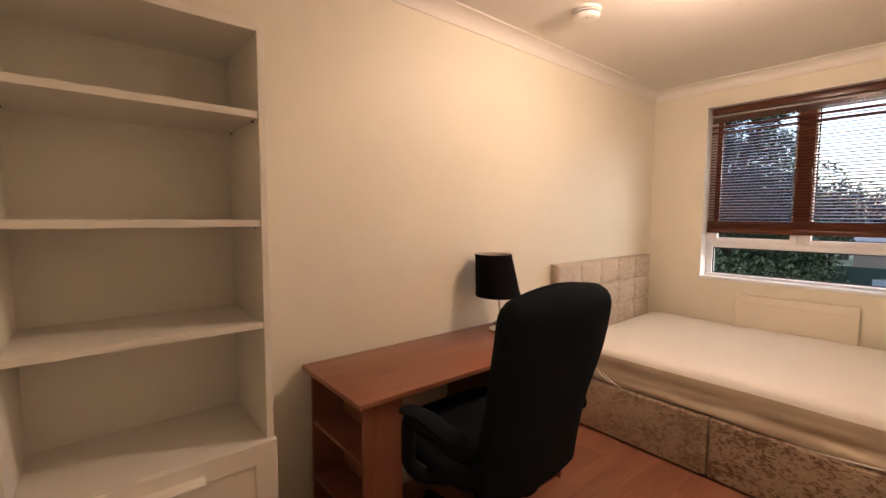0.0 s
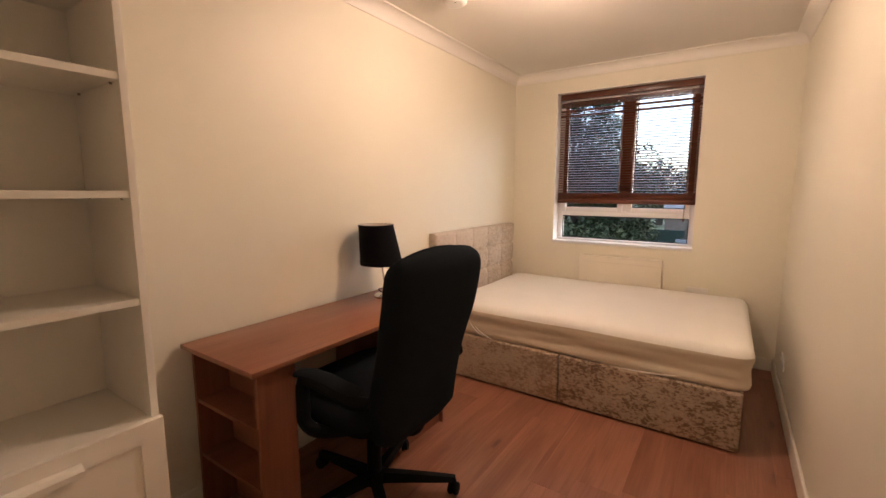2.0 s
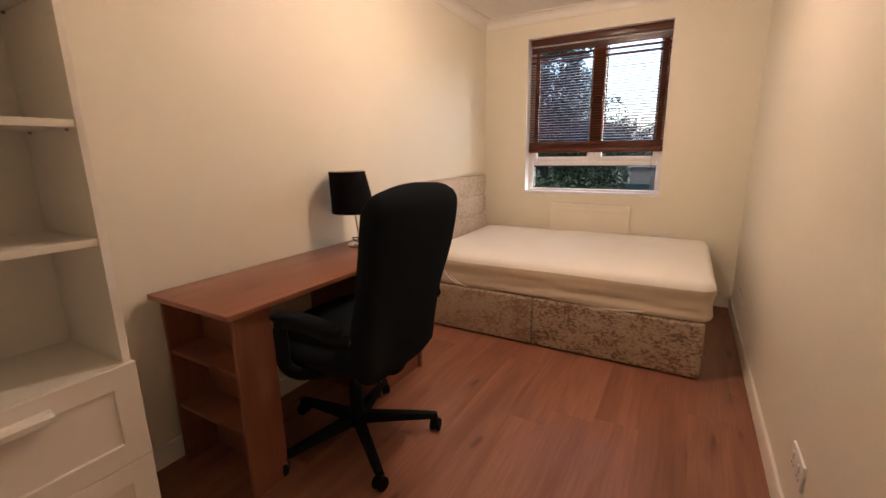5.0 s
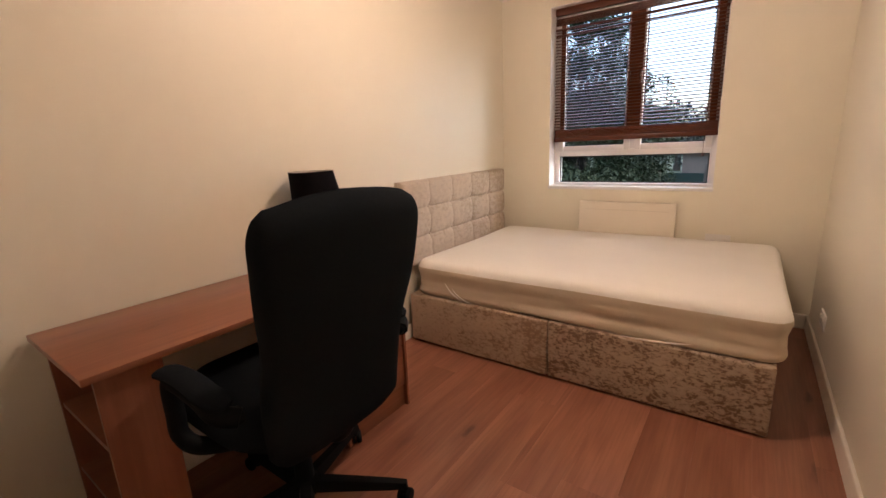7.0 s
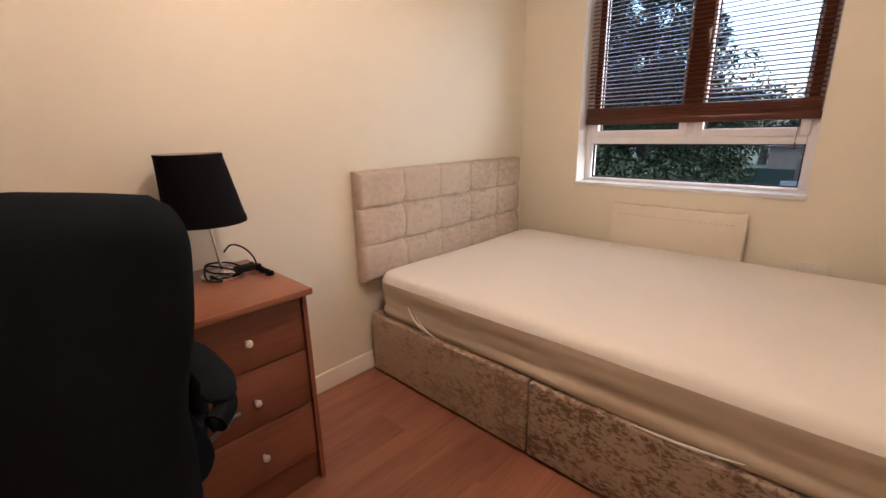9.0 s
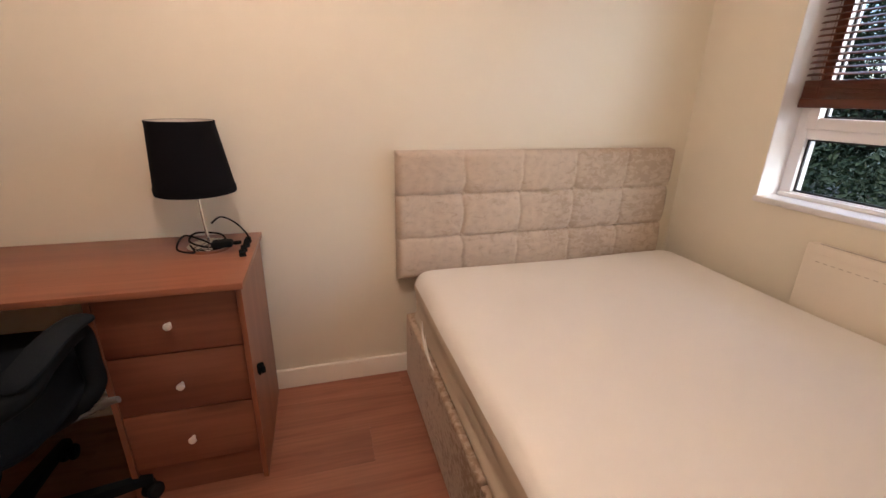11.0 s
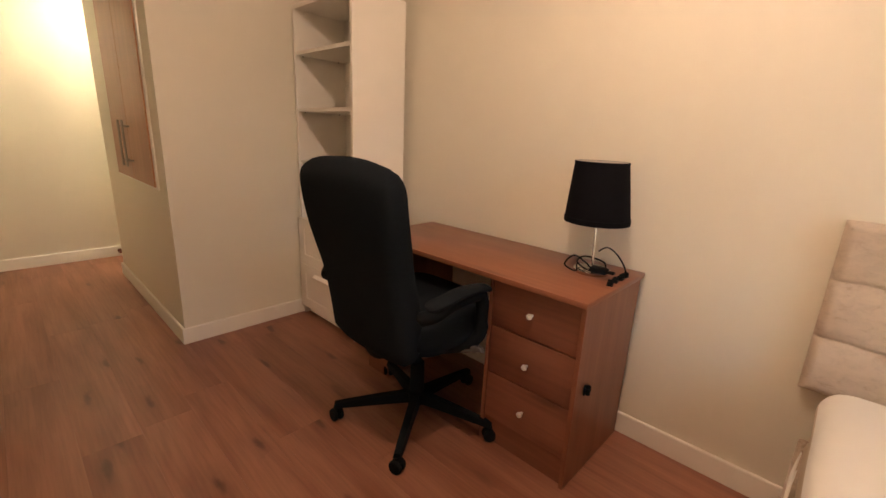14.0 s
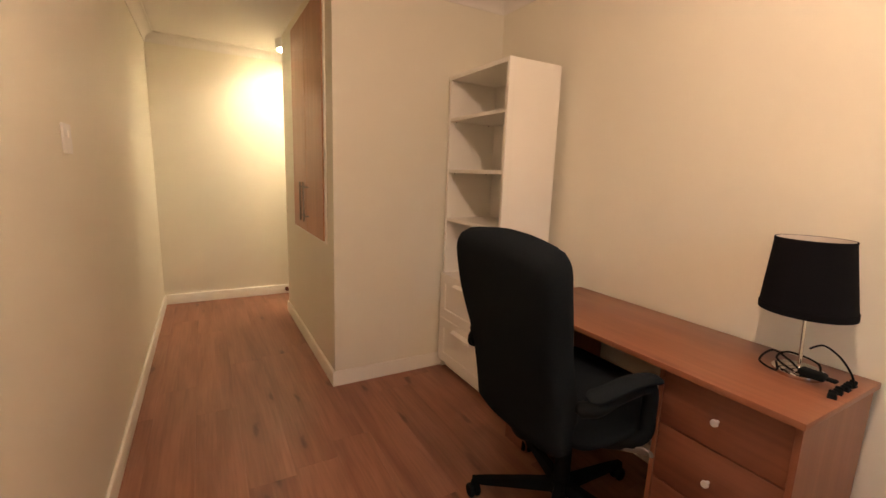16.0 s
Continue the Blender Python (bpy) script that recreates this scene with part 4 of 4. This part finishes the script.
part("indicator", lathe(bmesh.new(), [(0.0040, -0.0505), (0.0040, -0.0485)], (0.455, 2.20, H), 10), M_GASKET, det)

# ---- lamps ----
AX, AY = 1.10, 2.15
cl = thing("ceiling_light", (AX, AY, H), "small pendant ceiling fitting with a bare warm bulb", "ceiling light")
part("ceiling_rose", lathe(bmesh.new(), [(0.02, -0.030), (0.055, -0.024), (0.060, -0.002), (0.060, -0.0003)], (AX, AY, H), 30), M_PLASTIC, cl, smooth=True)
part("lamp_holder", lathe(bmesh.new(), [(0.016, -0.117), (0.020, -0.112), (0.020, -0.072), (0.008, -0.062), (0.008, -0.0295)], (AX, AY, H), 20), M_PLASTIC, cl, smooth=True)
prof = [(0.015, -0.1175)] + [(0.036 * math.sin(radians(a)), -0.160 + 0.036 * math.cos(radians(a))) for a in range(30, 180, 15)] + [(0.002, -0.196)]
part("bulb", lathe(bmesh.new(), prof, (AX, AY, H), 24), M_BULB, cl, "glowing warm bulb", smooth=True)

QX, QY = 1.03, -1.74
hl = thing("passage_light", (QX, QY, H), "round flush ceiling light in the passage", "ceiling light")
part("rim", lathe(bmesh.new(), [(0.118, -0.078), (0.126, -0.074), (0.130, -0.0003), (0.118, -0.0003), (0.118, -0.078)], (QX, QY, H), 40, closed=True), M_PLASTIC, hl, smooth=True)
part("diffuser", lathe(bmesh.new(), [(0.1175, -0.004), (0.1175, -0.014), (0.09, -0.018), (0.04, -0.020)], (QX, QY, H), 40), M_HALLBULB, hl, "glowing opal diffuser", smooth=True)

# ---- venetian blind ----
blind = thing("venetian_blind", (0.99, YW + 0.088, 1.24), "dark red-brown wooden venetian blind lowered most of the way", "blind")
VX0, VX1, VY = 0.424, 1.548, YW + 0.088
part("head_valance", box(VX0, VX1, VY - 0.026, VY - 0.014, 2.160, 2.212, bevel=0.003), M_BLIND, blind, smooth=True)
part("head_rail", box(VX0 + 0.003, VX1 - 0.003, VY - 0.013, VY + 0.015, 2.164, 2.208), M_BLIND, blind)
part("bottom_rail", box(VX0 - 0.004, VX1 + 0.004, VY - 0.015, VY + 0.015, 1.228, 1.262, bevel=0.004), M_BLIND, blind, smooth=True)
slat_bm = bmesh.new()
rows = []
for x in (0, VX1 - VX0):
    rows.append([slat_bm.verts.new((x, y, z)) for y, z in ((-0.0125, -0.0013), (0, 0.0003), (0.0125, -0.0013), (0.0125, 0.0017), (0, 0.0033), (-0.0125, 0.0017))])
for i in range(6):
    slat_bm.faces.new((rows[0][i], rows[0][(i + 1) % 6], rows[1][(i + 1) % 6], rows[1][i]))
slat_bm.faces.new(rows[0][::-1])
slat_bm.faces.new(rows[1])
first = part("slat", slat_bm, M_BLIND, blind)


def lay_slats():
    rnd = random.Random(8)
    zs = [1.2645 + 0.0042 * i for i in range(15)]
    pitch = 0.0222
    z = 1.346
    while z < 2.02:
        zs.append(z + rnd.uniform(-0.0007, 0.0007))
        z += pitch
    # a few slats hang uneven under the head rail
    zs += [2.020, 2.0242, 2.0284, 2.046, 2.060, 2.0642, 2.0684, 2.0726] + [2.098 + 0.0062 * i for i in range(8)]
    ob = first
    at = base_of(blind)
    for i, z in enumerate(zs):
        if i:
            ob = new("slat", first.data)
            ob.parent = blind
        tilt = 20 + rnd.uniform(-1.5, 1.5) if 1.335 < z < 2.09 else 4
        ob.matrix_basis = Matrix.Translation(-at) @ pose(VX0, VY, z, tilt, rnd.uniform(-0.06, 0.06), 0)


lay_slats()
# the middle strip is widened to stand in for the mullion's brown shade
for x, half in ((0.478, 0.018), (CX, 0.046), (1.512, 0.020)):
    bm = bmesh.new()
    add_box(bm, x - half, x + half, VY + 0.0140, VY + 0.0148, 1.262, 2.10)
    for dx in (-0.006, 0.006):
        tube(bm, [(x + dx, VY - 0.0142, 1.262), (x + dx, VY - 0.0142, 2.10)], 0.0009, 6)
    part("tape_and_mullion_band", bm, M_TAPE, blind, "brown cloth ladder tape, the widened middle one standing in for the shaded mullion")
part("pull_cord", tube(bmesh.new(), smooth_path([(1.475, VY - 0.017, 2.13), (1.478, VY - 0.018, 1.6), (1.476, VY - 0.018, 1.12)]), 0.0013, 6), M_TAPE, blind)
part("cord_acorn", lathe(bmesh.new(), [(0.003, 0.03), (0.007, 0.02), (0.008, 0.005), (0.003, 0)], (1.476, VY - 0.018, 1.09), 12), M_BLIND, blind, smooth=True)

# ---- outdoors ----
structure("ground", box(-400, 400, -400, 900, GZ - 0.5, GZ), M_GRASS, "rough grass outside the window")
structure("pavement", box(-60, 60, 11.0, 14.0, GZ, GZ + 0.02), M_ASPHALT, "grey asphalt path beyond the fence")


def leaf_cloud(bm, blobs, count, size, rnd):
    """Scattered small leaves inside soft blobs (center, radii)."""
    total = sum(b[1][0] * b[1][2] for b in blobs)
    for c, r in blobs:
        for _ in range(int(count * r[0] * r[2] / total)):
            d = Vector((rnd.gauss(0, 1), rnd.gauss(0, 1), rnd.gauss(0, 1))).normalized() * (rnd.random() ** 0.45)
            p = Vector((c[0] + d.x * r[0], c[1] + d.y * r[1], c[2] + d.z * r[2]))
            if noise.noise(p * 1.9) < -0.25:
                continue
            q = Euler((rnd.uniform(-1, 1), rnd.uniform(-1, 1), rnd.uniform(0, 6.3))).to_matrix()
            s = size * rnd.uniform(0.6, 1.3)
            pts = [(-s, 0, 0), (0, -0.42 * s, 0.1 * s), (s, 0, 0), (0, 0.42 * s, 0.1 * s)]
            v = [bm.verts.new(p + q @ Vector(k)) for k in pts]
            bm.faces.new(v[:3])
            bm.faces.new((v[0], v[2], v[3]))


def limb(bm, a, b, r0, r1, rnd):
    a, b = Vector(a), Vector(b)
    pts = [a.lerp(b, k / 5) + Vector((rnd.uniform(-1, 1), rnd.uniform(-1, 1), 0)) * 0.05 * (b - a).length * (0 < k < 5) for k in range(6)]
    tube(bm, pts, [r0 + (r1 - r0) * k / 5 for k in range(6)], 7)


def tree(at, blobs, count, size, seed, mat, label, trunk=0.14):
    rnd = random.Random(seed)
    e = thing("tree", at, label, "tree", "trees outside the window")
    bm = bmesh.new()
    top = Vector(blobs[0][0])
    limb(bm, at, top, trunk, trunk * 0.3, rnd)
    for c, r in blobs[1:]:
        limb(bm, Vector(at).lerp(top, rnd.uniform(0.35, 0.7)), c, trunk * 0.45, 0.02, rnd)
    part("trunk", bm, M_BARK, e, smooth=True)
    bm = bmesh.new()
    leaf_cloud(bm, blobs, count, size, rnd)
    part("crown", bm, mat, e, "dense dark green leaves with gaps")
    return e


tree((-0.7, 8.7, GZ), [((-0.75, 8.7, 2.25), (1.0, 0.8, 1.05)), ((-1.9, 8.7, 2.4), (1.3, 0.9, 1.4)), ((-0.15, 8.5, 1.95), (0.5, 0.6, 0.85)), ((0.45, 8.4, 1.42), (0.45, 0.5, 0.78)), ((-0.7, 8.4, 1.3), (1.0, 0.7, 0.8)),
                       ((-0.6, 8.3, 0.6), (1.3, 0.7, 0.8)), ((0.25, 8.2, 0.45), (0.6, 0.5, 0.55)), ((-2.3, 8.5, 0.7), (1.3, 0.8, 1.0)), ((-3.4, 8.6, 1.3), (1.3, 0.9, 1.8)), ((-1.0, 8.9, 3.0), (0.75, 0.6, 0.65)), ((-0.5, 8.7, 2.85), (0.55, 0.5, 0.6)), ((-1.7, 8.8, 3.3), (0.9, 0.6, 0.7))],
     150000, 0.034, 3, M_LEAF, "dense dark green garden tree close to the window")
tree((-1.5, 27, GZ), [((-1.5, 27, 1.9), (1.6, 1.2, 1.3)), ((0.3, 27.5, 1.6), (1.5, 1.2, 1.2)), ((-3.6, 27, 1.8), (1.8, 1.2, 1.4)), ((2.2, 27.5, 1.5), (1.6, 1.2, 1.2)), ((-0.4, 27, 0.5), (2.4, 1.2, 0.9))], 9000, 0.12, 7, M_LEAF_HAZE, "broad tree in the distance", 0.2)
tree((-8, 30, GZ), [((-8, 30, 2.2), (2.6, 1.6, 1.8)), ((-11.5, 31, 2.6), (2.8, 1.6, 2.2)), ((-5.5, 31, 1.8), (2.0, 1.4, 1.5)), ((-7, 30, 0.4), (3.5, 1.4, 0.9))], 8000, 0.14, 9, M_LEAF_HAZE, "broad tree in the distance", 0.25)

hedge = thing("hedge", (0.1, 6.6, GZ), "leafy garden shrub under the window", "shrub")
bm = bmesh.new()
leaf_cloud(bm, [((-0.9, 6.7, 0.25), (1.1, 0.7, 0.8)), ((0.1, 6.6, 0.2), (0.8, 0.6, 0.75)), ((0.55, 6.7, 0.1), (0.5, 0.5, 0.6))], 6500, 0.038, random.Random(11))
tagged(part("leaves", bm, M_LEAF, hedge), kind="stuff")
bm = bmesh.new()
rnd = random.Random(12)
for k in range(9):
    limb(bm, (0.0 + 0.05 * k - 0.3, 6.65, GZ), (-1.4 + 0.25 * k, 6.5 + 0.05 * k, 0.3 + 0.3 * rnd.random()), 0.02, 0.006, rnd)
part("stems", bm, M_BARK, hedge, smooth=True)

fence = thing("garden_fence", (1.8, 10.0, GZ), "green metal panel fence with upright posts", "fence")
for k in range(9):
    x = 0.3 + 0.8 * k
    part("post", box(x - 0.035, x + 0.035, 9.97, 10.03, GZ, 0.72, bevel=0.004), M_TIMBER, fence)
    if k < 8:
        part("panel", box(x + 0.04, x + 0.76, 9.985, 10.005, GZ + 0.06, 0.55), M_FENCE, fence)

shed = thing("shed", (1.0, 15, GZ), "low weathered garden shed with a dark roof", "shed")
part("wall", box(0.2, 1.9, 14.3, 15.8, GZ, 0.75), M_TIMBER, shed)
bm = bmesh.new()
v = [bm.verts.new(p) for p in ((0.1, 14.2, 0.752), (2.0, 14.2, 0.752), (2.0, 15.9, 0.752), (0.1, 15.9, 0.752), (0.1, 15.05, 1.05), (2.0, 15.05, 1.05))]
for q in ((0, 1, 5, 4), (2, 3, 4, 5), (0, 4, 3), (1, 2, 5), (0, 3, 2, 1)):
    bm.faces.new([v[i] for i in q])
part("roof", bm, M_ROOF, shed)
sign = thing("notice_board", (1.05, 9.6, GZ), "small white notice board on a post", "sign")
part("post", box(1.03, 1.07, 9.62, 9.66, GZ, 0.42), M_TIMBER, sign)
part("board", box(0.94, 1.16, 9.59, 9.615, 0.30, 0.40, bevel=0.004), M_SIGN, sign)

lay_planks()
